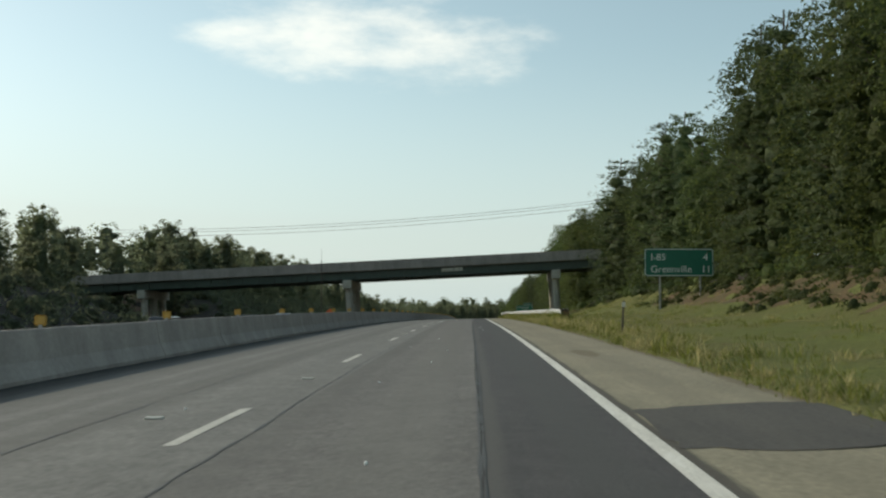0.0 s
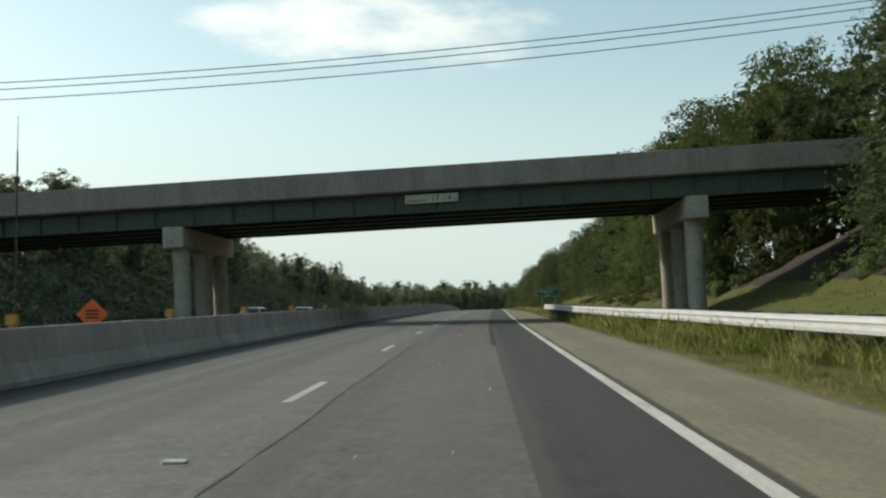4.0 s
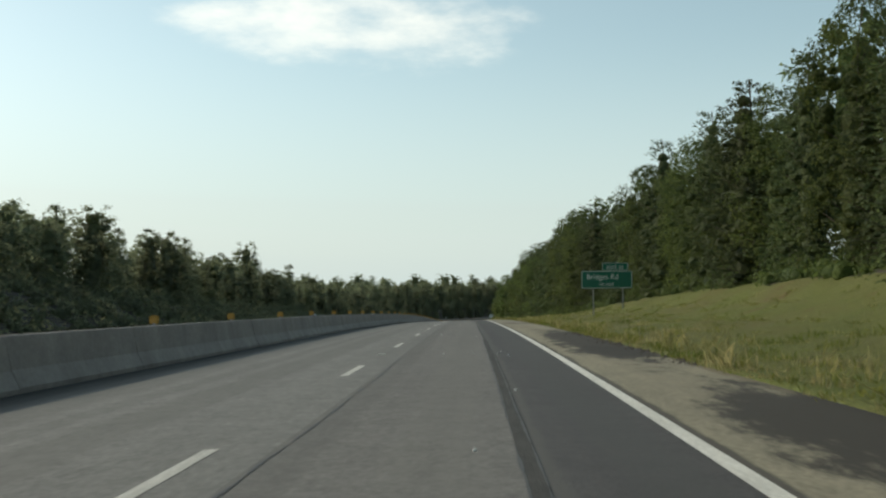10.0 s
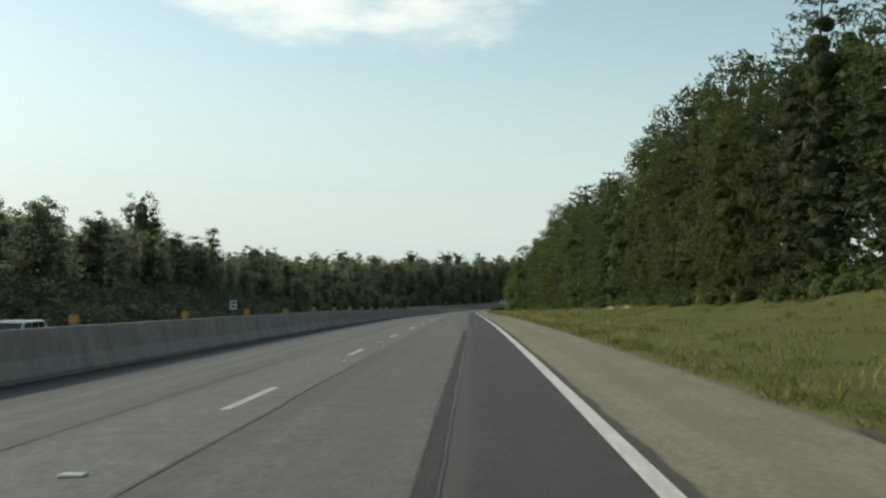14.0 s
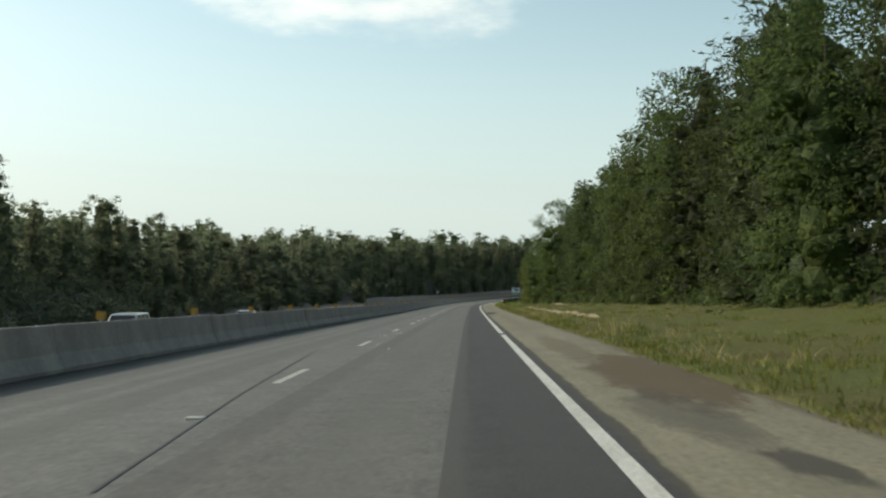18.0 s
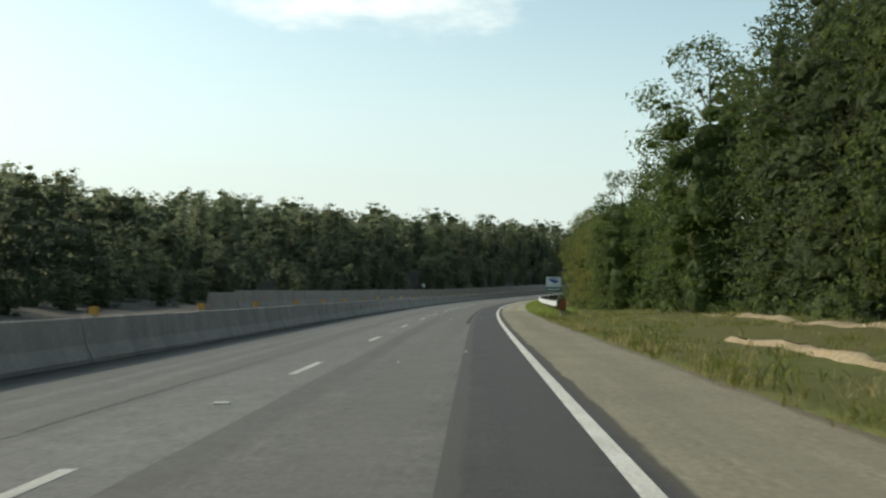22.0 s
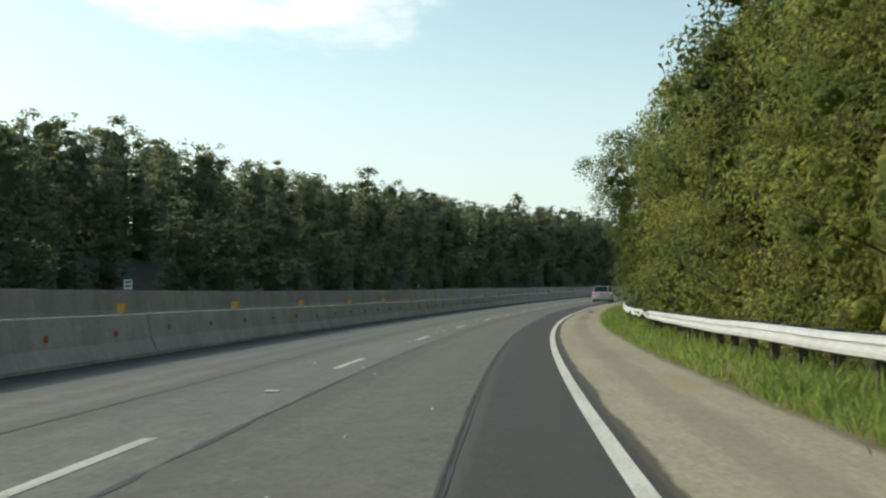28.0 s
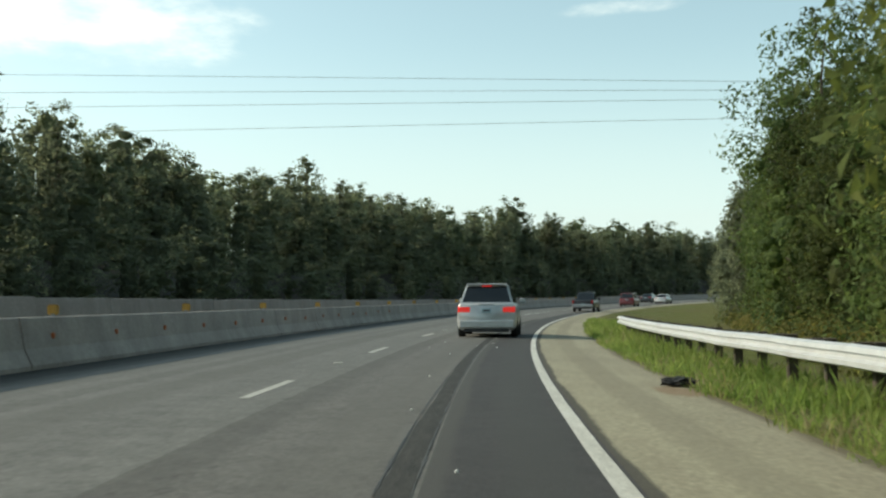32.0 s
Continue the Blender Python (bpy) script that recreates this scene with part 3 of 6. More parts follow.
def ground_h(s, lat):
    """Height of the ground over the road's plane."""
    s, lat = np.broadcast_arrays(np.asarray(s, float), np.asarray(lat, float))
    hb, hl, hm = BANK(s), LEFT_BANK(s), MEDIAN(s)
    rx = [2.0, 3.2, 5.5, 9.0, 11.4, 14.5, 18.0, 30.0, 120.0, 450.0]
    ry = [0 * s - 0.02, 0 * s - 0.07, -0.12 + 0.03 * hb, 0.06 * hb, 0.30 * hb, 0.80 * hb, hb + 0.3, hb + 2.2, hb + 7, hb + 9]
    gone = np.clip((s - 566) / 20, 0, 1) * np.clip((790 - s) / 30, 0, 1)
    ry[2] = ry[2] * (1 - gone) + gone * -0.35
    ry[3] = ry[3] * (1 - gone) + gone * 0.6 * hb
    ry[4] = ry[4] * (1 - gone) + gone * 0.9 * hb
    lx = [8.7, 10.5, 13.0, 28.0, 33.0, 44.0, 60.0, 130.0, 500.0, 1500.0]
    ly = [0 * s - 0.06, 0.6 * hm, hm, hm - 0.1, hm + 0.4, hl, hl + 1.5, hl + 8, hl + 16, hl + 20]
    h = np.where(lat > -8.7, -0.06, 0.0)
    for xs, ys, side in ((rx, ry, 1), (lx, ly, -1)):
        d = lat * side
        for i in range(len(xs) - 1):
            m = (d >= xs[i]) & (d <= xs[i + 1])
            f = np.clip((d - xs[i]) / (xs[i + 1] - xs[i]), 0, 1)
            f = f * f * (3 - 2 * f) if xs[i] < 60 else f
            h = np.where(m, ys[i] + (ys[i + 1] - ys[i]) * f, h)
    # bridge approaches
    near = np.clip(1 - (np.abs(s - BRIDGE_S) - 5.5) / 9.0, 0, 1)
    h = np.where(lat > 10, np.maximum(h, near * np.clip((lat - 10) * 0.52, 0, 5.6)), h)
    wide = np.clip(1 - (np.abs(s - BRIDGE_S) - 12.0) / 16.0, 0, 1)
    h = np.where(lat < -31, h * (1 - wide) + wide * np.clip((-lat - 45) * 0.4, -0.7, 2.6), h)
    bumps = 0.10 * np.sin(s * 0.41 + lat * 0.9) * np.sin(s * 0.13 - lat * 0.55) + 0.06 * np.sin(s * 1.3 + lat * 2.1)
    return h + np.where((lat > 3.0) | (lat < -11), bumps * np.clip((np.abs(lat) - 3) / 4, 0, 1), 0)


def build_ground():
    ss = np.concatenate([np.arange(-900, -30, 30.0), np.arange(-30, 900, 2.5), np.arange(900, 1300, 10.0), np.arange(1300, 2700, 50.0)])
    ll = np.array([-1500, -1000, -600, -350, -200, -130, -95, -75, -60, -52, -47, -44, -41, -38, -35.5, -33, -31, -28, -22, -17, -13, -11.5, -10, -8.71, -8.69, 1.99, 2.01, 2.4, 3.2, 4, 4.8, 5.6, 6.5, 7.5, 8.5, 9.6, 10.8, 12, 13, 14, 15.5, 17.5, 20, 24, 30, 40, 60, 90, 130, 220, 330, 450.0])
    S, L = np.meshgrid(ss, ll, indexing="ij")
    pts = spots(S, L, ground_h(S, L)).reshape(-1, 3)
    k = len(ll)
    i, j = np.meshgrid(np.arange(len(ss) - 1), np.arange(k - 1), indexing="ij")
    a = (i * k + j).ravel()
    faces = np.stack([a, a + 1, a + k + 1, a + k], -1)
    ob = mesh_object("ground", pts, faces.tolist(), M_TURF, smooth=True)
    ob.data.materials.append(M_SHADED_LITTER)
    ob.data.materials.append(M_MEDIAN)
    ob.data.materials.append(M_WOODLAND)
    mid = (ll[:-1] + ll[1:]) / 2
    smid = (ss[:-1] + ss[1:]) / 2
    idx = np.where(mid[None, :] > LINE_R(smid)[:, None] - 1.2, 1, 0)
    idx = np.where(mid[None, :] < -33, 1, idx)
    idx = np.where((mid[None, :] > -33) & (mid[None, :] < -8.7), 2, idx)
    idx = np.where((mid[None, :] < -75) | (mid[None, :] > 60), 3, idx)
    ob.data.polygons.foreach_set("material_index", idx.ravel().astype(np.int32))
    return tagged(ob, "grassy verges, worn median and shaded forest floor beside the highway", "ground", kind="structure")


LINE_R = knots([(-900, 17), (75, 17.0), (100, 15.5), (130, 14), (160, 13.8), (200, 14.5), (300, 16.5), (330, 16.0), (360, 14.0), (500, 13.7), (545, 12.5), (568, 9.0), (600, 8.2), (640, 8.1), (720, 8.1), (748, 9.2), (775, 11.5), (820, 13.5), (1300, 15)])
TALL_R = knots([(-900, 15), (70, 15), (82, 13.8), (103, 13.6), (127, 13.8), (143, 15), (170, 14.8), (199, 13.9), (210, 13.4), (230, 13.4), (243, 11.8), (264, 12.2), (282, 14.2), (287, 14.2), (299, 13.1), (318, 13.4), (331, 12.8), (337, 10.6), (346, 12.4), (364, 13.8), (383, 15.8), (389, 15.2), (426, 13.6), (444, 14.6), (454, 14.2), (477, 15.2), (484, 15), (506, 14.5), (520, 14.3), (535, 16), (545, 15.6), (550, 14.6), (556, 12.6), (562, 11.2), (567, 9.6), (572, 8.2), (576, 8.2), (594, 8.8), (606, 9.2), (626, 10.8), (640, 11), (655, 12.5), (690, 17), (728, 17), (748, 10), (765, 11), (778, 13.4), (790, 12), (800, 10), (1300, 12)])
TALL_L = knots([(-900, 9.5), (110, 8.6), (139, 7.6), (160, 9.8), (177, 10.6), (238, 9.8), (246, 10.8), (298, 8.6), (334, 9.8), (400, 10), (423, 8.4), (452, 9.4), (502, 11), (520, 9.4), (545, 9.0), (561, 8.6), (590, 9.8), (624, 9.8), (641, 9.8), (659, 11), (700, 12), (733, 12.8), (745, 12), (776, 12.0), (800, 13.0), (825, 12.4), (858, 12.8), (893, 13.4), (917, 12.4), (941, 13.8), (983, 12.8), (1300, 14)])
M_MEDIAN = surface("dusty_median_and_lanes", (0.075, 0.066, 0.055), (0.092, 0.080, 0.064), (0.060, 0.052, 0.043), 0.9, kind="Object", grain=8, blotch=0.25, streak=(0.4, 0.4, 0.4))
M_WOODLAND = surface("wooded_country", (0.040, 0.060, 0.022), (0.070, 0.085, 0.032), (0.030, 0.042, 0.018), 0.95, kind="Object", grain=0.9, blotch=0.05, streak=(0.08, 0.08, 0.08), bump=1.0)
build_ground()

# ---- carriageway ----
S0, S1 = -60.0, 1150.0
road = new("road")
tagged(road, "two-lane highway of patched grey asphalt with a dark resurfaced strip", "road", kind="structure")


def lane(name, lat0, lat1, mat, label):
    cols = np.linspace(lat0, lat1, 4)
    ob = sweep(name, [(c, 0.0) for c in cols], S0, S1, 4.0, mat, road)
    ob["label"] = label
    return ob


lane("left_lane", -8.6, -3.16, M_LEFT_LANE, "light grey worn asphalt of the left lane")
lane("right_lane", -3.16, -1.22, M_RIGHT_LANE, "grey worn asphalt of the right lane")
lane("resurfaced_strip", -1.22, 0.11, M_DARK, "dark newer asphalt along the edge line")
shoulder = sweep("shoulder", [(0.11, 0.0), (0.8, 0.0), (1.5, -0.005), (2.02, -0.02), (2.2, -0.14)], S0, 566, 4.0, M_SHOULDER)
tagged(shoulder, "pale tan paved shoulder, stained and crumbling at the grass", "shoulder", kind="structure")
tagged(sweep("shoulder", [(0.11, 0.0), (0.8, 0.0), (1.5, -0.005), (2.02, -0.02), (2.2, -0.14)], 566, S1, 4.0, M_SHOULDER_PALE), "pale sandy paved shoulder round the curve", "shoulder", kind="structure")
EDGE_SHIFT = knots([(320, 0.0), (370, -0.08), (670, -0.075), (705, -0.02), (740, -0.03)])


def edge_line(s0, s1):
    ss = np.arange(s0, s1 + 0.01, (s1 - s0) / math.ceil((s1 - s0) / 4.0))
    n = len(ss)
    mid = EDGE_SHIFT(ss)
    pts = np.concatenate([spots(ss, mid - 0.035, 0.004), spots(ss, mid + 0.105, 0.004)])
    uv = np.concatenate([np.stack([ss, 0 * ss], -1), np.stack([ss, 0 * ss + 0.14], -1)])
    ob = mesh_object("edge_line", pts, [(i, n + i, n + i + 1, i + 1) for i in range(n - 1)], M_LINE, None, uv)
    tagged(ob, "worn solid white edge line on asphalt", "road marking", kind="structure")


edge_line(S0, 428.6)
edge_line(429.9, S1)
DASH_0 = 8.98
for k in range(-4, 94):
    a = DASH_0 + k * 12.192
    d = sweep("lane_dash", [(-3.72, 0.004), (-3.60, 0.004)], a, a + 3.05, 1.0, M_DASH)
    tagged(d, "short worn white lane dash on grey asphalt", "road marking", "lane dashes")

# ---- concrete median barriers, piece by piece ----
JERSEY = [(-0.30, -0.05), (-0.30, 0.075), (-0.17, 0.33), (-0.08, 0.81), (-0.06, 0.83), (0.06, 0.83), (0.08, 0.81), (0.17, 0.33), (0.30, 0.075), (0.30, -0.05)]


def barrier_run(lat, base, s0, s1, piece, label, group, tall=1.0, mat=None):
    prof = [(lat - x, base(s0) + z * tall) for x, z in JERSEY][::-1]
    s = s0
    rg = random.Random(int(s0) + 5)
    while s < s1:
        b = base(s + piece / 2)
        dx, dz = rg.uniform(-0.012, 0.012), rg.uniform(-0.008, 0.008)
        prof = [(lat + x + dx, b + (z * tall if z > 0 else z) + dz) for x, z in JERSEY]
        ob = sweep("concrete_barrier", prof, s + 0.012, s + piece - 0.012, piece / 2 - 0.01, mat or M_CONCRETE, closed=True)
        tagged(ob, label, "barrier", group)
        s += piece


barrier_run(-8.32, lambda s: 0.0, -42, 1020, 6.1, "weathered tan-grey precast concrete median barrier with grime at its foot", "median barriers")
barrier_run(-16.2, lambda s: float(MEDIAN(s)) + 0.02, 555.7, 1000, 6.1, "tall dull concrete barrier along the oncoming lanes", "far median barriers", 1.47, M_CONCRETE_DARKER)



# ---- trees ----
def quads_mesh(name, v, mats, mat_index=None):
    """A mesh of loose leaves from an (n, corners, 3) array."""
    n, k = v.shape[:2]
    me = bpy.data.meshes.new(name)
    me.vertices.add(k * n)
    me.vertices.foreach_set("co", np.ascontiguousarray(v, np.float32).ravel())
    me.loops.add(k * n)
    me.loops.foreach_set("vertex_index", np.arange(k * n, dtype=np.int32))
    me.polygons.add(n)
    me.polygons.foreach_set("loop_start", np.arange(n, dtype=np.int32) * k)
    for m in mats:
        me.materials.append(m)
    if mat_index is not None:
        me.polygons.foreach_set("material_index", np.asarray(mat_index, np.int32))
    me.update(calc_edges=True)
    me.validate()
    return me


def unit(a):
    return a / np.maximum(np.linalg.norm(a, axis=-1, keepdims=True), 1e-6)


WIDE = ([0, 0.12, 0.35, 0.62, 0.85, 1], [0.62, 0.88, 1.0, 0.90, 0.62, 0.16])
SPREAD = ([0, 0.2, 0.4, 0.6, 0.85, 1], [0.30, 0.40, 0.52, 0.74, 1.0, 0.5])
ROUND = ([0, 0.15, 0.4, 0.65, 0.85, 1], [0.72, 0.92, 1.0, 0.95, 0.74, 0.36])
CONE = ([0, 0.2, 0.5, 0.8, 1], [0.80, 0.95, 0.78, 0.46, 0.10])
TALL = ([0, 0.12, 0.4, 0.62, 0.85, 1], [0.70, 0.86, 0.80, 1.0, 0.78, 0.22])


def sprigs(rg, c, way, length, width, face=None):
    """Small three-cornered leaf sprays at centres c, pointing along way; with face, each lies roughly square to it."""
    n = len(c)
    way = unit(way)
    side = rg.normal(size=(n, 3)) * (0.5 if face is not None else 1.0) + (unit(face) if face is not None else np.array([0, 0, 1.0]))
    side = unit(np.cross(way, side))
    L = (length * rg.uniform(0.55, 1.5, n))[:, None]
    B = (width * rg.uniform(0.8, 1.7, n))[:, None]
    skew = rg.uniform(-0.35, 0.35, (n, 1)) * L
    foot, tip = c - way * L * 0.5 + side * skew, c + way * L * 0.5 - side * skew - np.array([0, 0, 0.12]) * L
    return np.stack([foot, c + side * B * 0.5 + way * L * 0.1, tip], 1)


def ball(level):
    bm = bmesh.new()
    bmesh.ops.create_icosphere(bm, subdivisions=level, radius=1.0)
    f = np.array([[x.co[:] for x in q.verts] for q in bm.faces])
    bm.free()
    return f


BALLS = {1: ball(1), 2: ball(2)}


def hearts(rg, c, r, flat=0.8, level=1):
    """The dense twiggy inside of a crown: rough closed clumps well under the leaves."""
    b = BALLS[level]
    ph = rg.uniform(0, 6.283, (len(c), 1, 1, 3))
    lump = 1 + 0.07 * np.sin(b[None] * 3.1 + ph).sum(-1, keepdims=True)
    out = b[None] * np.array([1.0, 1.0, flat]) * r[:, None, None, None] * lump
    return (out + c[:, None, None, :]).reshape(-1, 3, 3)


def buried(p, c, r, own, flat, depth):
    """Which of the points p lie deep inside a lobe other than their own."""
    q = np.array([1.0, 1.0, 1 / flat])
    d2 = (((p[:, None, :] - c[None]) * q) ** 2).sum(-1)
    d2[np.arange(len(p)), own] = 1e9
    return (d2 < (r * depth) ** 2).any(1)


def lobed(seed, lobes, leaves, size, H=14.0, R=3.3, low=0.0, ragged=0.6, shape=WIDE, lobe=1.15, flat=0.78, heart=0.66, loose=0.18, level=1, inside=0.62, core=0.42):
    """A broad crown of rounded, overlapping lobes under a coat of small leaf sprays, each lobe with a dense inside."""
    rg = np.random.RandomState(seed)
    top = 0.15 if level == 2 else 1.0
    u = (np.arange(lobes) + rg.uniform(0, 1, lobes)) / lobes
    ang = np.arange(lobes) * 2.39996 + rg.uniform(-0.6, 0.6, lobes)
    prof = np.interp(u, *shape)
    lob = 1 + ragged * (0.3 * np.sin(ang * 2 + rg.uniform(0, 6) + u * 6) + 0.22 * np.sin(ang * 4 + u * 13))
    rad = R * prof * np.clip(lob, 0.6, 1.12) * rg.uniform(0.35, 1.0, lobes) ** 0.7
    c = np.stack([np.cos(ang) * rad, np.sin(ang) * rad, (low + (0.95 - low) * u) * H + rg.normal(0, 0.02 * H, lobes)], -1)
    r = lobe * rg.uniform(0.7, 1.3, lobes) * np.interp(u, [0, 0.7, 1], [1, 0.95, 0.6])
    n = leaves * 3
    own = rg.choice(lobes, n, p=r * r * (1 + 0.9 * u ** 3) / np.sum(r * r * (1 + 0.9 * u ** 3)))
    d = unit(rg.normal(size=(n, 3)) + unit(c * np.array([1, 1, 0]))[own] * 0.5 + np.array([0, 0, 0.3]))
    far = np.where(rg.uniform(size=n) < loose, rg.uniform(1.0, 1.35, n), rg.uniform(inside, 1.06, n))
    p = c[own] + d * (r[own] * far)[:, None] * np.array([1.0, 1.0, flat])
    keep = np.flatnonzero(~buried(p, c, r, own, flat, 0.72))[:leaves]
    p, d = p[keep], d[keep]
    way = np.cross(d, rg.normal(size=p.shape)) + d * 0.45 + np.array([0, 0, -0.2])
    leaf = sprigs(rg, p, way, size, size * 0.8, d)
    heart_t = hearts(rg, c, r * heart * np.interp(rad / (R * prof), [0.45, 1.0], [1.0, 0.12]) * np.interp(u, [0.7, 0.92], [1.0, top]), flat, level)
    owner = np.repeat(np.arange(lobes), len(heart_t) // lobes)
    heart_t = heart_t[~buried(heart_t.mean(1), c, r, owner, flat, 0.5)]
    uc = np.linspace(0.05, 0.85, 9)
    spine = np.stack([0 * uc, 0 * uc, (low + (0.95 - low) * uc) * H], -1)
    return np.concatenate([leaf, heart_t, hearts(rg, spine, R * core * np.interp(uc, *shape) * np.interp(uc, [0.45, 0.85], [1.0, top]), 1.2, level)]), c


PINE_LINE = ([0, 0.15, 0.45, 0.8, 1], [0.80, 1.0, 0.92, 0.68, 0.20])


def pine(seed, whorls, per, tufts, size, H=14.0, R=2.7, low=0.10):
    """A shaggy conifer: whorls of drooping boughs, each a rough flat clump under needle sprays."""
    rg = np.random.RandomState(seed)
    out, tips, mids, rads = [], [], [], []
    for w in range(whorls):
        u = (w + rg.uniform(-0.3, 0.3)) / whorls
        z = (low + (0.97 - low) * max(u, 0)) * H
        reach = R * np.interp(u, *PINE_LINE)
        k = per if u < 0.8 else max(3, per - 2)
        for b in range(k):
            a = 2 * np.pi * (b + rg.uniform(-0.35, 0.35)) / k + w * 1.3
            ln = reach * rg.uniform(0.6, 1.2)
            rise = rg.uniform(-0.25, 0.22) + 0.25 * u
            d = np.array([np.cos(a), np.sin(a), rise])
            tips.append(np.array([0, 0, z]) + d * ln)
            if u < 0.7:
                mids.append(np.array([0, 0, z - 0.05 * ln]) + d * ln * 0.55)
                rads.append(0.15 * ln)
            nt = max(4, int(tufts * (0.4 + 0.6 * ln / R)))
            f = rg.uniform(0.35, 1.08, nt) ** 0.8
            c = np.array([0, 0, z]) + d * (f * ln)[:, None] + rg.normal(size=(nt, 3)) * np.array([0.15, 0.15, 0.09]) * (0.5 + 0.5 * f[:, None]) * ln * 0.85
            c[:, 2] -= 0.10 * ln * f * f
            out.append(sprigs(rg, c, d[None] + rg.normal(size=(nt, 3)) * 0.55 + np.array([0, 0, 0.15]), size, size * 0.55, d[None] * 0.6 + np.array([0, 0, 0.8])))
    pick = slice(None, None, 2)
    out.append(hearts(rg, np.array(mids)[pick], np.array(rads)[pick], 0.55))
    uh = np.linspace(0.02, 0.9, 14)
    ch = np.stack([rg.normal(0, 0.06, 14) * R, rg.normal(0, 0.06, 14) * R, (low + (0.95 - low) * uh) * H], -1)
    out.append(hearts(rg, ch, R * 0.32 * np.interp(uh, *PINE_LINE), 0.9, 2))
    return np.concatenate(out), np.array(tips)


def trunk_bm(seed, H, r, reach, tops, lean=0.03):
    """A tapered, slightly crooked trunk with limbs to some of the crown's clusters."""
    rg = np.random.RandomState(seed)
    bm = bmesh.new()
    pts = [Vector((rg.normal() * lean * H * 0.25 * (i > 0), rg.normal() * lean * H * 0.25 * (i > 0), reach * H * i / 4 - (0.5 if i == 0 else 0))) for i in range(5)]
    for i in range(4):
        tube(bm, pts[i], pts[i + 1], r * (1.15 - 0.22 * i), r * (1.15 - 0.22 * (i + 1)), 8, False)
    for t in tops:
        z = min(max(t[2] - 0.10 * H, 0.08 * H), reach * H)
        i = min(3, int(z / (reach * H) * 4))
        base = pts[i].lerp(pts[i + 1], min(1, max(0, z / (reach * H) * 4 - i)))
        tube(bm, base, Vector(t), r * 0.32, r * 0.08, 5, False)
    return bm


KINDS, CHEAP = {}, {}


def tree_kind(key, made, mat, trunk, label):
    KINDS.setdefault(key, []).append((quads_mesh("crown", made[0], [mat]), trunk, label))


def trunk_mesh(bm):
    me = bpy.data.meshes.new("trunk")
    bm.to_mesh(me)
    bm.free()
    me.materials.append(M_BARK)
    return me


for q in range(5):
    made = lobed(40 + q, 84, 8600, 0.225, R=3.3, low=0.02, ragged=0.45, shape=(ROUND, TALL)[q % 2], lobe=1.05, heart=0.58, level=2, inside=0.5, core=0.38)
    tree_kind("oak", made, M_OAK, trunk_mesh(trunk_bm(q, 14, 0.17, 0.8, made[1][::8])), "dark green broadleaf tree at the edge of the woods")
for q in range(4):
    made = lobed(60 + q, 100, 14500, 0.165, R=3.4, low=-0.02, ragged=0.5, shape=(WIDE, TALL)[q % 2], lobe=0.95, heart=0.5, loose=0.35, level=2, inside=0.45, core=0.3)
    tree_kind("sunny", made, M_SUNNY, trunk_mesh(trunk_bm(20 + q, 14, 0.13, 0.85, made[1][::9])), "yellow-green sunlit broadleaf tree overhanging the guardrail")
for q in range(5):
    made = pine(80 + q, 25, 8, 32, 0.31, R=2.9 + 0.25 * (q % 3), low=0.0)
    tree_kind("pine", made, M_PINE, trunk_mesh(trunk_bm(30 + q, 14, 0.15, 0.96, made[1][::9])), "dark green pine with shaggy layered branches")
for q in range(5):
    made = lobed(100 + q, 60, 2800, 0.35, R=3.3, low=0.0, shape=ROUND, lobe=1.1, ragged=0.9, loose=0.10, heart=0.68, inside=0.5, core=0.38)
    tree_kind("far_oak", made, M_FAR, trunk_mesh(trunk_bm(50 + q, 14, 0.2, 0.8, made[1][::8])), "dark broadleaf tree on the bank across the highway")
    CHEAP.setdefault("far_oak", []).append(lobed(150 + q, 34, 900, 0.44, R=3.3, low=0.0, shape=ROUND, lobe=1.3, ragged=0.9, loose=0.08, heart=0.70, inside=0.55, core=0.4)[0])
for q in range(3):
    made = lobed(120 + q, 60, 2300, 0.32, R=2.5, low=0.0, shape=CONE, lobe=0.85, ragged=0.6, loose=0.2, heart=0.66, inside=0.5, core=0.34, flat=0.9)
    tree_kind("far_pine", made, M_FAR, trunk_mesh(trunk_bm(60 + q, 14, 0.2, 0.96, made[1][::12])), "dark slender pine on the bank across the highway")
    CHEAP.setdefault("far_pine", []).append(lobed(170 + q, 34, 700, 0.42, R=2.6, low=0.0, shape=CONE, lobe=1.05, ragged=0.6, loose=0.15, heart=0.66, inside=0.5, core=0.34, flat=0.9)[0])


def plant(key, which, s, lat, height, turn, wide=1.0, group="woodland trees", sink=0.15):
    crown, trunk, label = KINDS[key][which % len(KINDS[key])]
    f = height / 14.0
    root = new("pine_tree" if "pine" in key else "tree")
    root.matrix_world = stand(s, lat, float(ground_h(s, lat)) - sink, turn) @ Matrix.Diagonal((f * wide, f * wide, f, 1))
    tagged(root, label, "tree", group)
    for nm, me in (("trunk", trunk), ("crown", crown)):
        o = new(nm, me)
        o.parent = root
    return root


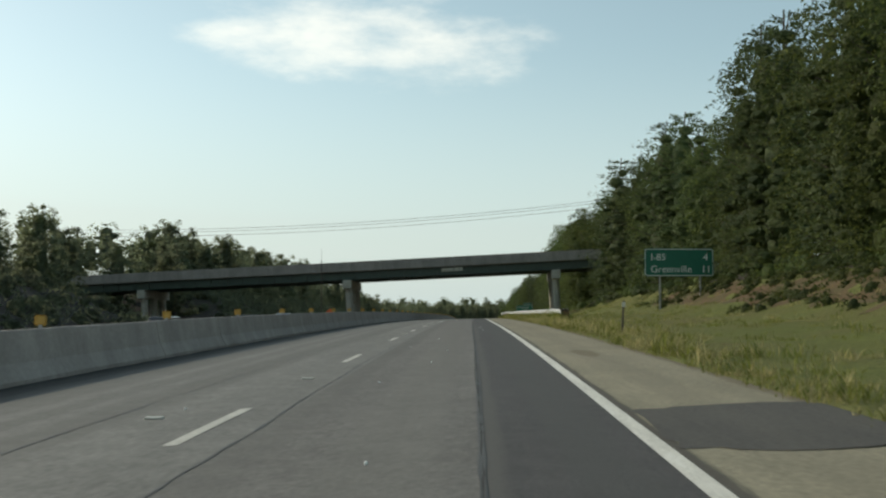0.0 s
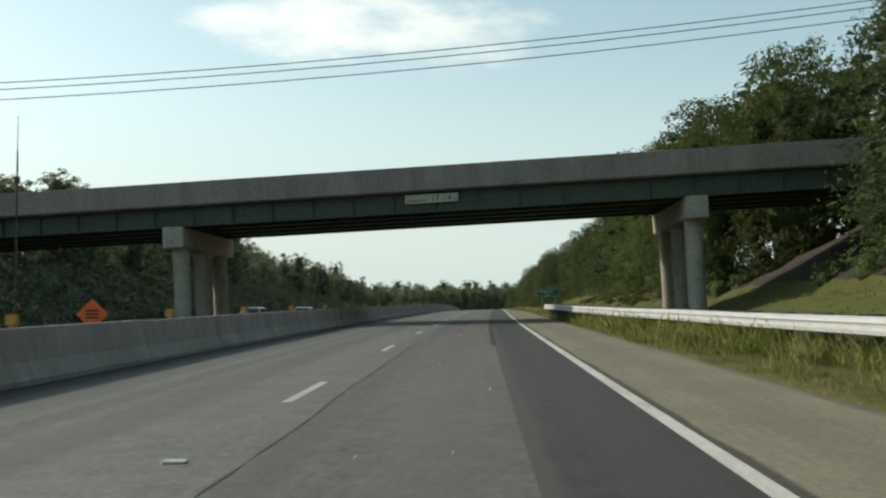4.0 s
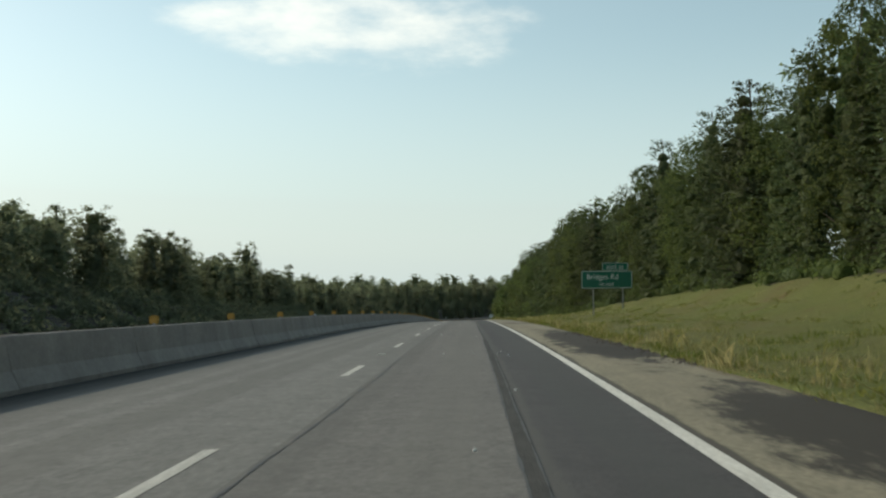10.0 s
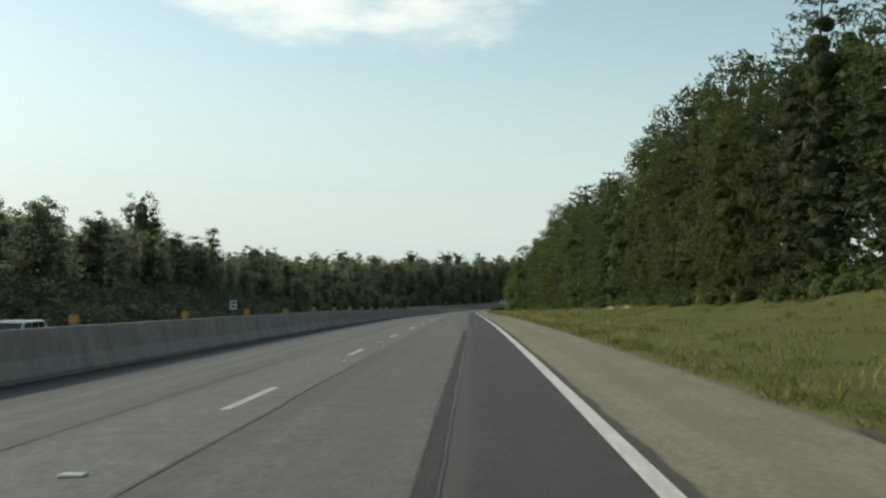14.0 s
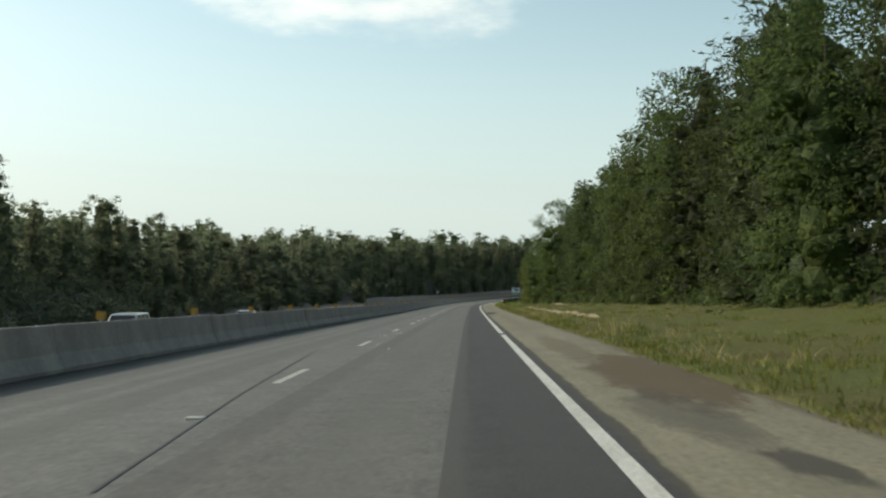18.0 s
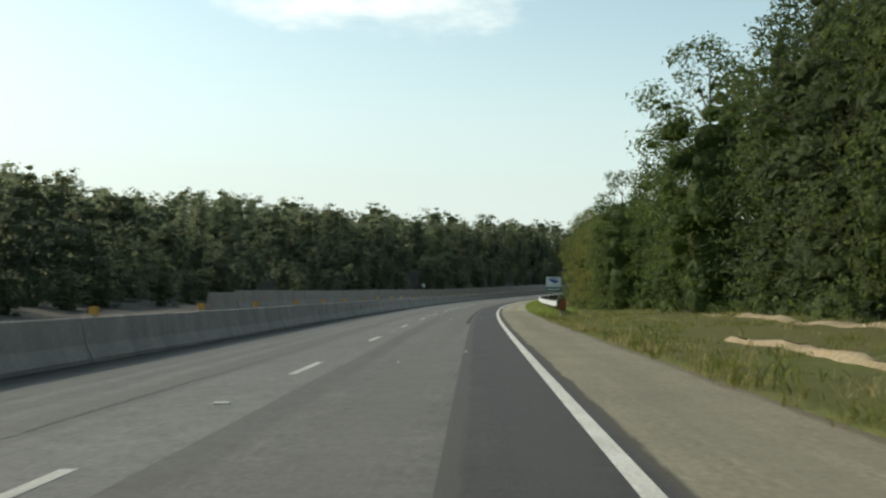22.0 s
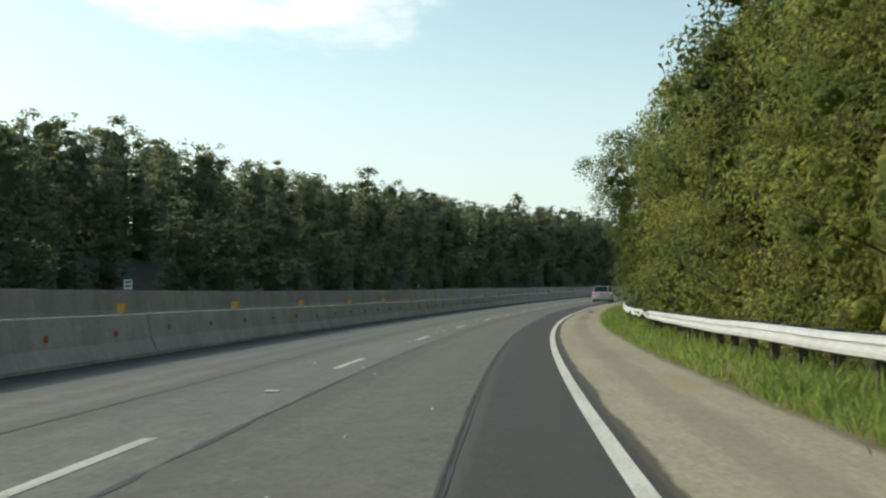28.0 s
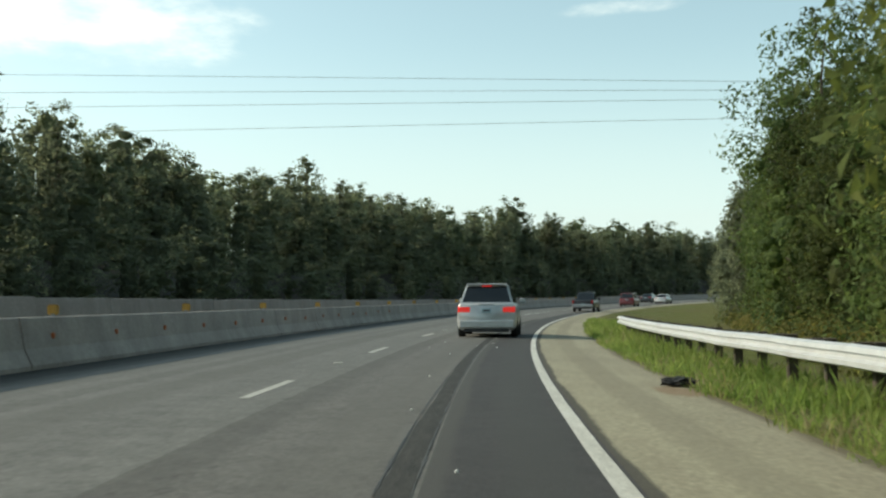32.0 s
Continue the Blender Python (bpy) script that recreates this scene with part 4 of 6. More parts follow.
rt = random.Random(11)
s = 36.0
n_tree = 0
while s < 980:
    lat = float(LINE_R(s)) + rt.uniform(-0.9, 1.6)
    hgt = float(TALL_R(s)) * rt.uniform(0.82, 1.1)
    if abs(s - BRIDGE_S) > 12:
        if 724 < s < 748:
            s += 4.0
            continue
        if 566 < s < 752:
            key = rt.choice(["sunny", "sunny", "sunny", "oak"] if s > 612 else ["oak", "oak", "sunny"])
        elif s > 800:
            key = rt.choice(["far_oak", "far_oak", "far_pine"])
        elif 145 < s < 200 or s > 752:
            key = rt.choice(["oak", "oak", "oak", "pine"])
        else:
            key = rt.choice(["pine", "pine", "oak", "pine", "oak"])
        plant(key, rt.randrange(9), s, lat, hgt, rt.uniform(0, 360), rt.uniform(0.85, 1.15))
        n_tree += 1
    s += rt.uniform(3.4, 5.2)

s = 60.0
while s < 1150:
    lat = -46.0 + rt.uniform(-2.5, 2.0)
    hgt = float(TALL_L(s)) * rt.uniform(0.8, 1.14)
    if abs(s - BRIDGE_S) > 13:
        plant(rt.choice(["far_oak", "far_oak", "far_pine"]), rt.randrange(9), s, lat, hgt * (1.16 if rt.random() < 0.16 else 1.0), rt.uniform(0, 360), rt.uniform(1.05, 1.45), "woods across the highway")
    s += rt.uniform(4.0, 6.4)

made = lobed(201, 210, 44000, 0.15, H=14.0, R=5.0, low=0.10, ragged=0.75, shape=SPREAD, lobe=1.05, heart=0.62, loose=0.3, level=2, inside=0.5, core=0.35)
tree_kind("big_oak", made, M_BIG, trunk_mesh(trunk_bm(77, 14, 0.2, 0.85, made[1][::9])), "large green broadleaf tree leaning over the guardrail and shoulder")
plant("big_oak", 0, 735.0, 5.0, 15.8, 40, 1.02)
for q, (a, b, h) in enumerate([(736, 7.6, 9), (741, 6.4, 7), (745, 7.0, 8.5), (732, 8.5, 12), (727, 8.2, 14), (749, 8.6, 9)]):
    plant("sunny" if q % 2 else "oak", q, a, b, h, 70 * q, 1.05)

# lone trees that stand above their neighbours
plant("pine", 1, 232.0, 14.8, 16.2, 20, 1.0)
plant("pine", 2, 236.5, 16.5, 15.0, 120, 1.0)
plant("oak", 3, 197.0, 13.2, 14.6, 200, 1.2)
plant("far_oak", 1, 488.0, -55.0, 17.0, 30, 1.0)
plant("far_oak", 2, 497.0, -55.0, 12.5, 90, 1.0)
for q, (a, b, h) in enumerate([(153, -50, 9.6), (157, -57, 10.5), (128, -66, 10), (135, -69, 10.5), (142, -68, 10), (149, -66, 10.5), (124, -58, 9.5), (120, -52, 9), (177, -50, 12.2), (126, -51, 7.5)]):
    plant("far_pine" if q % 3 == 1 else "far_oak", q, a, b, h, 40 * q, 1.25, "woods across the highway")
for q, (a, b, h) in enumerate([(131.5, 19.0, 12.6), (128.0, 16.5, 12.0), (150.5, 16.5, 14.0), (151.0, 21.0, 14.5), (154.0, 18.0, 15.0), (132.0, 24.0, 12.5)]):
    plant("pine" if q % 3 == 0 else "oak", q, a, b, h, 50 * q, 1.0)


def woods(name, seed, rows, label, mat):
    """Rows of trees behind the first, joined: (s0, s1, step, lat from, lat spread, height function, kinds, rise)."""
    rg = np.random.RandomState(seed)
    leaves = []
    for s0, s1, step, lat_of, spread, tall, wide, cut in rows:
        s = s0
        while s < s1:
            lat = lat_of(s) + rg.uniform(-spread, spread)
            made = CHEAP["far_oak" if rg.uniform() < 0.75 else "far_pine"]
            q = made[rg.randint(len(made))]
            q = q[q[:, 0, 2] > cut * 14.0]
            f = tall(s) * rg.uniform(0.72, 1.14) / 14.0
            a = rg.uniform(0, 2 * np.pi)
            w = rg.uniform(1.0, 1.3) * wide
            rot = np.array([[np.cos(a) * w, -np.sin(a) * w, 0], [np.sin(a) * w, np.cos(a) * w, 0], [0, 0, 1]]) * f
            if not (abs(s - BRIDGE_S) < 11 and abs(lat) < 60):
                base = spots(s, lat, float(ground_h(s, lat)) - 0.3)
                leaves.append(q @ rot.T + base)
            s += step * rg.uniform(0.7, 1.3)
    me = quads_mesh(name, np.concatenate(leaves), [mat])
    return tagged(new(name, me), label, "woods", kind="stuff")


woods("woods_behind_right", 3, [
    (20, 1000, 5.5, lambda s: float(LINE_R(s)) + 5.0, 1.5, lambda s: float(TALL_R(s)) * 1.0, 1.0, 0.25),
    (20, 1000, 9.0, lambda s: float(LINE_R(s)) + 11, 3.0, lambda s: float(TALL_R(s)) * 1.02, 1.0, 0.5),
], "dense mixed woods behind the first row of trees", M_OAK)
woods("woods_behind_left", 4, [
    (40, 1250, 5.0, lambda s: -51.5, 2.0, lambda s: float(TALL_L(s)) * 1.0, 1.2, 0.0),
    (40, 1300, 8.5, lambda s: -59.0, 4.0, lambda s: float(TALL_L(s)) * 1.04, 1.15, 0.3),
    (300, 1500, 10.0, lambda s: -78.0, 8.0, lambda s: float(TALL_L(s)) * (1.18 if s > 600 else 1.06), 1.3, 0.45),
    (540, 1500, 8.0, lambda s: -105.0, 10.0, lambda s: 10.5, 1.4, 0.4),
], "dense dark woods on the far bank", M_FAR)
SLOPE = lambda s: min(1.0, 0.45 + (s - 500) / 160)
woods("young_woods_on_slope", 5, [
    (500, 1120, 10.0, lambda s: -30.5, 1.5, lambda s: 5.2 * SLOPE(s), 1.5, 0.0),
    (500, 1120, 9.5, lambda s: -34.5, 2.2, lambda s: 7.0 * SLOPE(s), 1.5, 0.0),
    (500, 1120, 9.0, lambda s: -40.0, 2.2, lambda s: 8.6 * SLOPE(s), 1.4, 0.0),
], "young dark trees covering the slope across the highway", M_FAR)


def brush(name, seed, count, place, size, mat, label, tall=(0.5, 1.6), leaves=75):
    """Low bushes and vines as loose leaves over rounded mounds, joined."""
    rg = np.random.RandomState(seed)
    out = []
    for _ in range(count):
        s, lat = place(rg)
        if s is None:
            continue
        h = rg.uniform(*tall)
        r = h * rg.uniform(0.7, 1.2)
        d = unit(rg.normal(size=(leaves, 3)))
        d[:, 2] = np.abs(d[:, 2])
        c = d * np.array([r, r, h]) * rg.uniform(0.55, 1.05, (leaves, 1)) + spots(s, lat, float(ground_h(s, lat)) - 0.1)
        out.append(sprigs(rg, c, np.cross(d, rg.normal(size=d.shape)) + d * 0.5, size, size * 0.8, d))
        out.append(hearts(rg, spots([s], [lat], float(ground_h(s, lat)) + 0.1 * h), np.array([0.36 * r]), h / r, 2 if size < 0.3 else 1))
    return tagged(new(name, quads_mesh(name, np.concatenate(out), [mat])), label, "undergrowth", kind="stuff")


def edge_place(lo, hi, a, b, skip_bridge=True):
    def f(rg):
        s = rg.uniform(lo, hi)
        if skip_bridge and abs(s - BRIDGE_S) < 9:
            return None, None
        return s, float(LINE_R(s)) + rg.uniform(a, b)
    return f


brush("forest_edge_brush", 7, 1000, edge_place(30, 900, -1.6, 1.2), 0.22, M_OAK, "tangled green undergrowth along the forest edge", (0.5, 1.9))
brush("bank_weeds", 12, 420, lambda rg: (rg.uniform(12, 88) if rg.uniform() < 0.55 else rg.uniform(172, 240), 9.8 + 5.0 * rg.uniform() ** 0.6), 0.16, M_OAK, "low dark weeds over the clay bank", (0.2, 0.8), 60)
brush("sunlit_brush", 8, 620, edge_place(605, 800, -2.2, 0.6), 0.17, M_SUNNY, "bright weeds and vines behind the guardrail", (0.5, 1.7))
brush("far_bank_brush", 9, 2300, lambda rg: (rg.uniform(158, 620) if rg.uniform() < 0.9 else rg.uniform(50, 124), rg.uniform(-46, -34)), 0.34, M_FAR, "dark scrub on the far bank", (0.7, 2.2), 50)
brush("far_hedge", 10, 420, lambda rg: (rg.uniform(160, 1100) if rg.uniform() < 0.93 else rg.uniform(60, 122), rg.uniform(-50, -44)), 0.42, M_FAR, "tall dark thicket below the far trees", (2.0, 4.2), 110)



# ---- overpass ----
def overpass():
    """A girder bridge over both carriageways: parapets, deck, five green plate girders, two bents of columns."""
    root = new("overpass")
    o = spot(BRIDGE_S, -6.0, 0.0)
    # the deck rises to the right
    root.matrix_world = pose(o.x, o.y, o.z, 0, -math.degrees(math.atan(BR_RISE)), heading(BRIDGE_S) + BR_TURN)
    tagged(root, "stained concrete overpass on dark green steel girders crossing the highway", "bridge")
    x0, x1 = -58.0, 30.0
    half = 5.4
    bm = bmesh.new()
    box(bm, x0, -half, BR_SOFFIT + 0.95, x1, half, BR_SOFFIT + 1.22)
    part("deck", bm, M_BRIDGE_CONCRETE, root)
    n = 30
    for sy in (-1, 1):
        for k in range(n):
            a, b = x0 + (x1 - x0) * k / n, x0 + (x1 - x0) * (k + 1) / n
            bm = bmesh.new()
            box(bm, a + 0.001, sy * half - 0.16, BR_SOFFIT + 1.0, b - 0.001, sy * half + 0.16, BR_SOFFIT + 2.12, 0.012)
            part("parapet_panel", bm, M_BRIDGE_CONCRETE, root)
    for xa in (-52.0, 25.6):
        bm = bmesh.new()
        box(bm, xa - 0.4, -half - 0.1, -1.5, xa + 0.4, half + 0.1, BR_SOFFIT - 0.004, 0.03)
        part("abutment", bm, M_PIER, root, "concrete abutment at the end of the deck")
    for k in range(5):
        y = -half + 0.55 + k * (2 * half - 1.1) / 4
        bm = bmesh.new()
        box(bm, x0, y - 0.012, BR_SOFFIT + 0.03, x1, y + 0.012, BR_SOFFIT + 0.93)
        box(bm, x0, y - 0.20, BR_SOFFIT, x1, y + 0.20, BR_SOFFIT + 0.035)
        box(bm, x0, y - 0.17, BR_SOFFIT + 0.925, x1, y + 0.17, BR_SOFFIT + 0.948)
        for q in range(44):
            xx = x0 + 1 + q * 2.0
            box(bm, xx - 0.008, y - 0.16, BR_SOFFIT + 0.035, xx + 0.008, y + 0.16, BR_SOFFIT + 0.925)
        part("girder", bm, M_STEEL_GREEN, root)
    # cross frames
    for q in range(12):
        xx = x0 + 3 + q * 7.0
        for k in range(4):
            y0 = -half + 0.55 + k * (2 * half - 1.1) / 4
            y1 = y0 + (2 * half - 1.1) / 4
            bm = bmesh.new()
            box(bm, xx - 0.05, y0 + 0.014, BR_SOFFIT + 0.15, xx + 0.05, y1 - 0.014, BR_SOFFIT + 0.25)
            box(bm, xx - 0.05, y0 + 0.014, BR_SOFFIT + 0.70, xx + 0.05, y1 - 0.014, BR_SOFFIT + 0.80)
            part("cross_frame", bm, M_STEEL_GREEN, root)
    # bents
    for bx in (-36.5, -10.5, 14.5):
        bm = bmesh.new()
        box(bm, -0.5, -half - 0.1, BR_SOFFIT - 1.05, 0.5, half + 0.1, BR_SOFFIT - 0.02, 0.05, Matrix.Translation((bx, 0, 0)) @ Matrix.Rotation(radians(BENT_SKEW), 4, "Z"))
        part("bent_cap", bm, M_PIER, root)
        for y in (-4.0, 0.0, 4.0):
            bm = bmesh.new()
            xs = bx - y * math.tan(radians(BENT_SKEW))
            tube(bm, (xs, y, -3.0), (xs, y, BR_SOFFIT - 1.0), 0.42, 0.42, 24)
            part("column", bm, M_PIER, root, smooth=False)
    # clearance plate on the near girder
    plate_z = BR_SOFFIT + 0.42
    bm = bmesh.new()
    box(bm, 1.55, -half + 0.26, plate_z, 4.1, -half + 0.285, plate_z + 0.42, 0.01)
    plate = part("clearance_plate", bm, M_CLEAR, root, "pale clearance plate")
    for text, size, x in (("CLEARANCE", 0.17, 1.63), ("17", 0.40, 2.80), ("FT", 0.14, 3.35), ("4", 0.40, 3.57), ("IN", 0.14, 3.90)):
        lettering(text, size, M_BLACK, plate, x, plate_z + 0.07, -half + 0.25)
    return root


M_CLEAR = plain("cream_plate_paint", (0.55, 0.53, 0.44), 0.6)
BR_SOFFIT, BR_RISE, BR_TURN, BENT_SKEW = 5.2, 0.046, -6.0, 6.0
bridge = overpass()



# ---- guardrails ----
W_BEAM = [(0.0, 0.445), (-0.072, 0.472), (-0.080, 0.530), (-0.018, 0.562), (-0.018, 0.604), (-0.080, 0.636), (-0.072, 0.694), (0.0, 0.722)]


def ribbon(name, profile, ss, lat_of, base_of, mat, parent, thick=0.006):
    """A thin folded sheet along a line beside the road."""
    prof = [(x, z) for x, z in profile] + [(x + thick, z) for x, z in reversed(profile)]
    k, n = len(prof), len(ss)
    x = np.array([p[0] for p in prof])
    z = np.array([p[1] for p in prof])
    lat = np.array([lat_of(s) for s in ss])
    base = np.array([base_of(s) for s in ss])
    pts = spots(np.repeat(np.array(ss)[:, None], k, 1), lat[:, None] + x[None], base[:, None] + z[None]).reshape(-1, 3)
    faces = [(i * k + j, i * k + (j + 1) % k, (i + 1) * k + (j + 1) % k, (i + 1) * k + j) for i in range(n - 1) for j in range(k)]
    faces += [tuple(range(k - 1, -1, -1)), tuple((n - 1) * k + j for j in range(k))]
    return mesh_object(name, pts, faces, mat, parent)


def guardrail(s0, s1, lat_of, h_of, label, wooden, lift=0.0):
    root = new("guardrail")
    tagged(root, label, "guardrail", "guardrails")
    n = int(round((s1 - s0) / 3.81))
    step = (s1 - s0) / n
    sway = random.Random(int(s0))
    dips = [sway.uniform(-0.012, 0.012) for _ in range(n + 2)]
    base_of = lambda s: h_of(s) + lift + float(np.interp((s - s0) / step, range(n + 2), dips))
    for k in range(n):
        a = s0 + k * step
        ribbon("rail", W_BEAM, [a - 0.12, a + step / 3, a + 2 * step / 3, a + step], lambda s, q=k: lat_of(s) - 0.004 * (q % 2), base_of, M_GALV, root)
    bm = bmesh.new()
    if wooden:
        box(bm, -0.075, -0.06, -0.7, 0.075, 0.06, 0.74, 0.012)
    else:
        box(bm, -0.05, -0.004, -0.7, 0.05, 0.004, 0.70)
        box(bm, -0.056, -0.04, -0.7, -0.048, 0.04, 0.70)
        box(bm, 0.048, -0.04, -0.7, 0.056, 0.04, 0.70)
    post = part("post", bm, M_POST if wooden else M_SIGN_POST, root)
    bm = bmesh.new()
    if wooden:
        box(bm, -0.10, -0.06, 0.46, 0.12, 0.06, 0.74, 0.012)
    else:
        box(bm, -0.10, -0.04, 0.48, 0.14, 0.04, 0.70, 0.006)
    block = part("blockout", bm, M_POST if wooden else M_BLOCK, root)
    for k in range(2 * n + 1):
        s = s0 + k * step / 2
        for proto, off in ((post, 0.32), (block, 0.115)):
            o = proto if k == 0 else proto.copy()
            if k:
                scene.collection.objects.link(o)
            o.matrix_world = stand(s, lat_of(s) + off, base_of(s), 0)
    return root


M_BLOCK = plain("galvanised_blockout", (0.30, 0.30, 0.29), 0.6, 0.3)
M_STRIPE_Y = plain("faded_yellow_sheeting", (0.26, 0.13, 0.045), 0.5)
M_STRIPE_O = plain("faded_orange_sheeting", (0.50, 0.13, 0.04), 0.5)
lat_1 = knots([(72.4, 4.44), (85, 4.45), (100, 3.7), (125, 2.45), (140, 2.15), (152, 2.05)])
lat_2 = knots([(549, 2.9), (560, 2.95), (575, 3.0), (600, 3.0), (640, 3.15), (680, 3.2), (740, 3.3), (772, 3.1)])
RAIL_S = np.linspace(70, 154, 6)
RAIL_H = np.array([float(np.mean(ground_h(np.linspace(q - 7, q + 7, 15), lat_1(q)))) for q in RAIL_S])
guardrail(72.9, 151.0, lambda s: float(lat_1(s)), lambda s: float(np.interp(s, RAIL_S, RAIL_H)) + 0.02, "weathered galvanised guardrail on dark timber posts beside the shoulder", True)
guardrail(549.2, 771.0, lambda s: float(lat_2(s)), lambda s: max(-0.1, float(ground_h(s, lat_2(s)))) + 0.05, "bright galvanised guardrail on dark timber posts along the curve", True)


def marker_panel(s, lat, h, label, stripe, wide=1.0):
    root = empty("end_marker", stand(s, lat, h, 4) @ Matrix.Diagonal((wide, 1, 1, 1)), label, "road sign", "guardrail end markers")
    bm = bmesh.new()
    box(bm, -0.29, 0, 0.05, 0.29, 0.03, 0.62, 0.008)
    part("panel", bm, M_BLACK, root)
    for k in range(3):
        bm = bmesh.new()
        x = -0.27 + 0.18 * k
        vs = [bm.verts.new(p) for p in ((x, -0.004, 0.08), (x + 0.09, -0.004, 0.08), (x + 0.09 + 0.11, -0.004, 0.59), (x + 0.11, -0.004, 0.59))]
        bm.faces.new(vs)
        part("stripe", bm, stripe, root)
    for x in (-0.2, 0.2):
        bm = bmesh.new()
        box(bm, x - 0.03, 0.035, -0.4, x + 0.03, 0.09, 0.72)
        part("leg", bm, M_SIGN_POST, root)
    return root


marker_panel(72.4, 4.69, 0.02, "black and yellow diagonally striped panel on a guardrail end", M_STRIPE_Y, 0.75)
marker_panel(548.6, 3.1, 0.22, "black and orange diagonally striped panel on a guardrail end", M_STRIPE_O, 0.62)


# ---- signs ----
def rounded(bm, x0, z0, x1, z1, r, y0, y1):
    pts = []
    for cx, cz, a0 in ((x1 - r, z0 + r, -90), (x1 - r, z1 - r, 0), (x0 + r, z1 - r, 90), (x0 + r, z0 + r, 180)):
        for k in range(6):
            a = radians(a0 + 18 * k)
            pts.append((cx + r * math.cos(a), cz + r * math.sin(a)))
    f = bm.faces.new([bm.verts.new((x, y0, z)) for x, z in pts])
    ext = bmesh.ops.extrude_face_region(bm, geom=[f])
    bmesh.ops.translate(bm, vec=(0, y1 - y0, 0), verts=[g for g in ext["geom"] if isinstance(g, bmesh.types.BMVert)])
    return bm


def border_ring(bm, x0, z0, x1, z1, r, w, y):
    def loop(i):
        pts = []
        for cx, cz, a0 in ((x1 - r, z0 + r, -90), (x1 - r, z1 - r, 0), (x0 + r, z1 - r, 90), (x0 + r, z0 + r, 180)):
            for k in range(6):
                a = radians(a0 + 18 * k)
                pts.append(bm.verts.new((cx + (r - i) * math.cos(a), y, cz + (r - i) * math.sin(a))))
        return pts
    o, i = loop(0), loop(w)
    for k in range(len(o)):
        k2 = (k + 1) % len(o)
        bm.faces.new((o[k], o[k2], i[k2], i[k]))
    return bm


def guide_sign(s, lat0, lat1, h0, h1, lines, label, posts, turn=0.0, tab=None):
    """A green guide sign on two steel posts, facing traffic. lines: text, size, x, z in parts of the panel."""
    root = empty("guide_sign", stand(s, lat0, 0, turn), label, "road sign", "guide signs")
    w, h = lat1 - lat0, h1 - h0
    bm = bmesh.new()
    rounded(bm, 0, h0, w, h1, 0.18, 0, 0.02)
    panel = part("panel", bm, M_SIGN_GREEN, root)
    part("border", border_ring(bmesh.new(), 0.03, h0 + 0.03, w - 0.03, h1 - 0.03, 0.16, 0.04, -0.005), M_SIGN_WHITE, root, "white border")
    for text, size, x, z in lines:
        lettering(text, size, M_SIGN_WHITE, root, x * w, h0 + z * h)
    for k in range(4):
        bm = bmesh.new()
        z = h0 + h * (k + 0.5) / 4
        box(bm, 0.08, 0.024, z - 0.03, w - 0.08, 0.075, z + 0.03)
        part("stringer", bm, M_SIGN_BACK, root)
    if tab:
        x0, x1, th, text, size = tab
        bm = bmesh.new()
        rounded(bm, x0, h1 + 0.02, x1, h1 + th, 0.08, 0, 0.02)
        part("exit_tab", bm, M_SIGN_GREEN, root)
        part("tab_border", border_ring(bmesh.new(), x0 + 0.02, h1 + 0.04, x1 - 0.02, h1 + th - 0.02, 0.07, 0.03, -0.005), M_SIGN_WHITE, root, "white border")
        lettering(text, size, M_SIGN_WHITE, root, (x0 + x1) / 2, h1 + 0.2 * th, align="CENTER")
    for x in posts:
        g = float(ground_h(s, lat0 + x))
        bm = bmesh.new()
        box(bm, x - 0.05, 0.08, g - 0.6, x + 0.05, 0.088, h1 - 0.1)
        box(bm, x - 0.004, 0.088, g - 0.6, x + 0.004, 0.18, h1 - 0.1)
        box(bm, x - 0.05, 0.18, g - 0.6, x + 0.05, 0.188, h1 - 0.1)
        part("post", bm, M_SIGN_POST, root)
    return root


guide_sign(70.0, 9.3, 13.5, 2.55, 4.25, [("I-85", 0.60, 0.09, 0.57), ("4", 0.60, 0.85, 0.57), ("Greenville", 0.60, 0.09, 0.14), ("11", 0.60, 0.82, 0.14)],
           "green highway distance sign with white letters on two steel posts", (0.95, 3.4))
guide_sign(307.6, 7.95, 12.25, 2.45, 3.95, [("Bridges Rd", 0.62, 0.10, 0.52), ("1/2 MILE", 0.36, 0.34, 0.14)],
           "green exit guide sign with a small exit tab on two posts", (1.0, 3.5), tab=(1.75, 3.95, 0.68, "EXIT 33", 0.42))

M_BLUE = plain("blue_swoosh_sheeting", (0.05, 0.16, 0.36), 0.45)


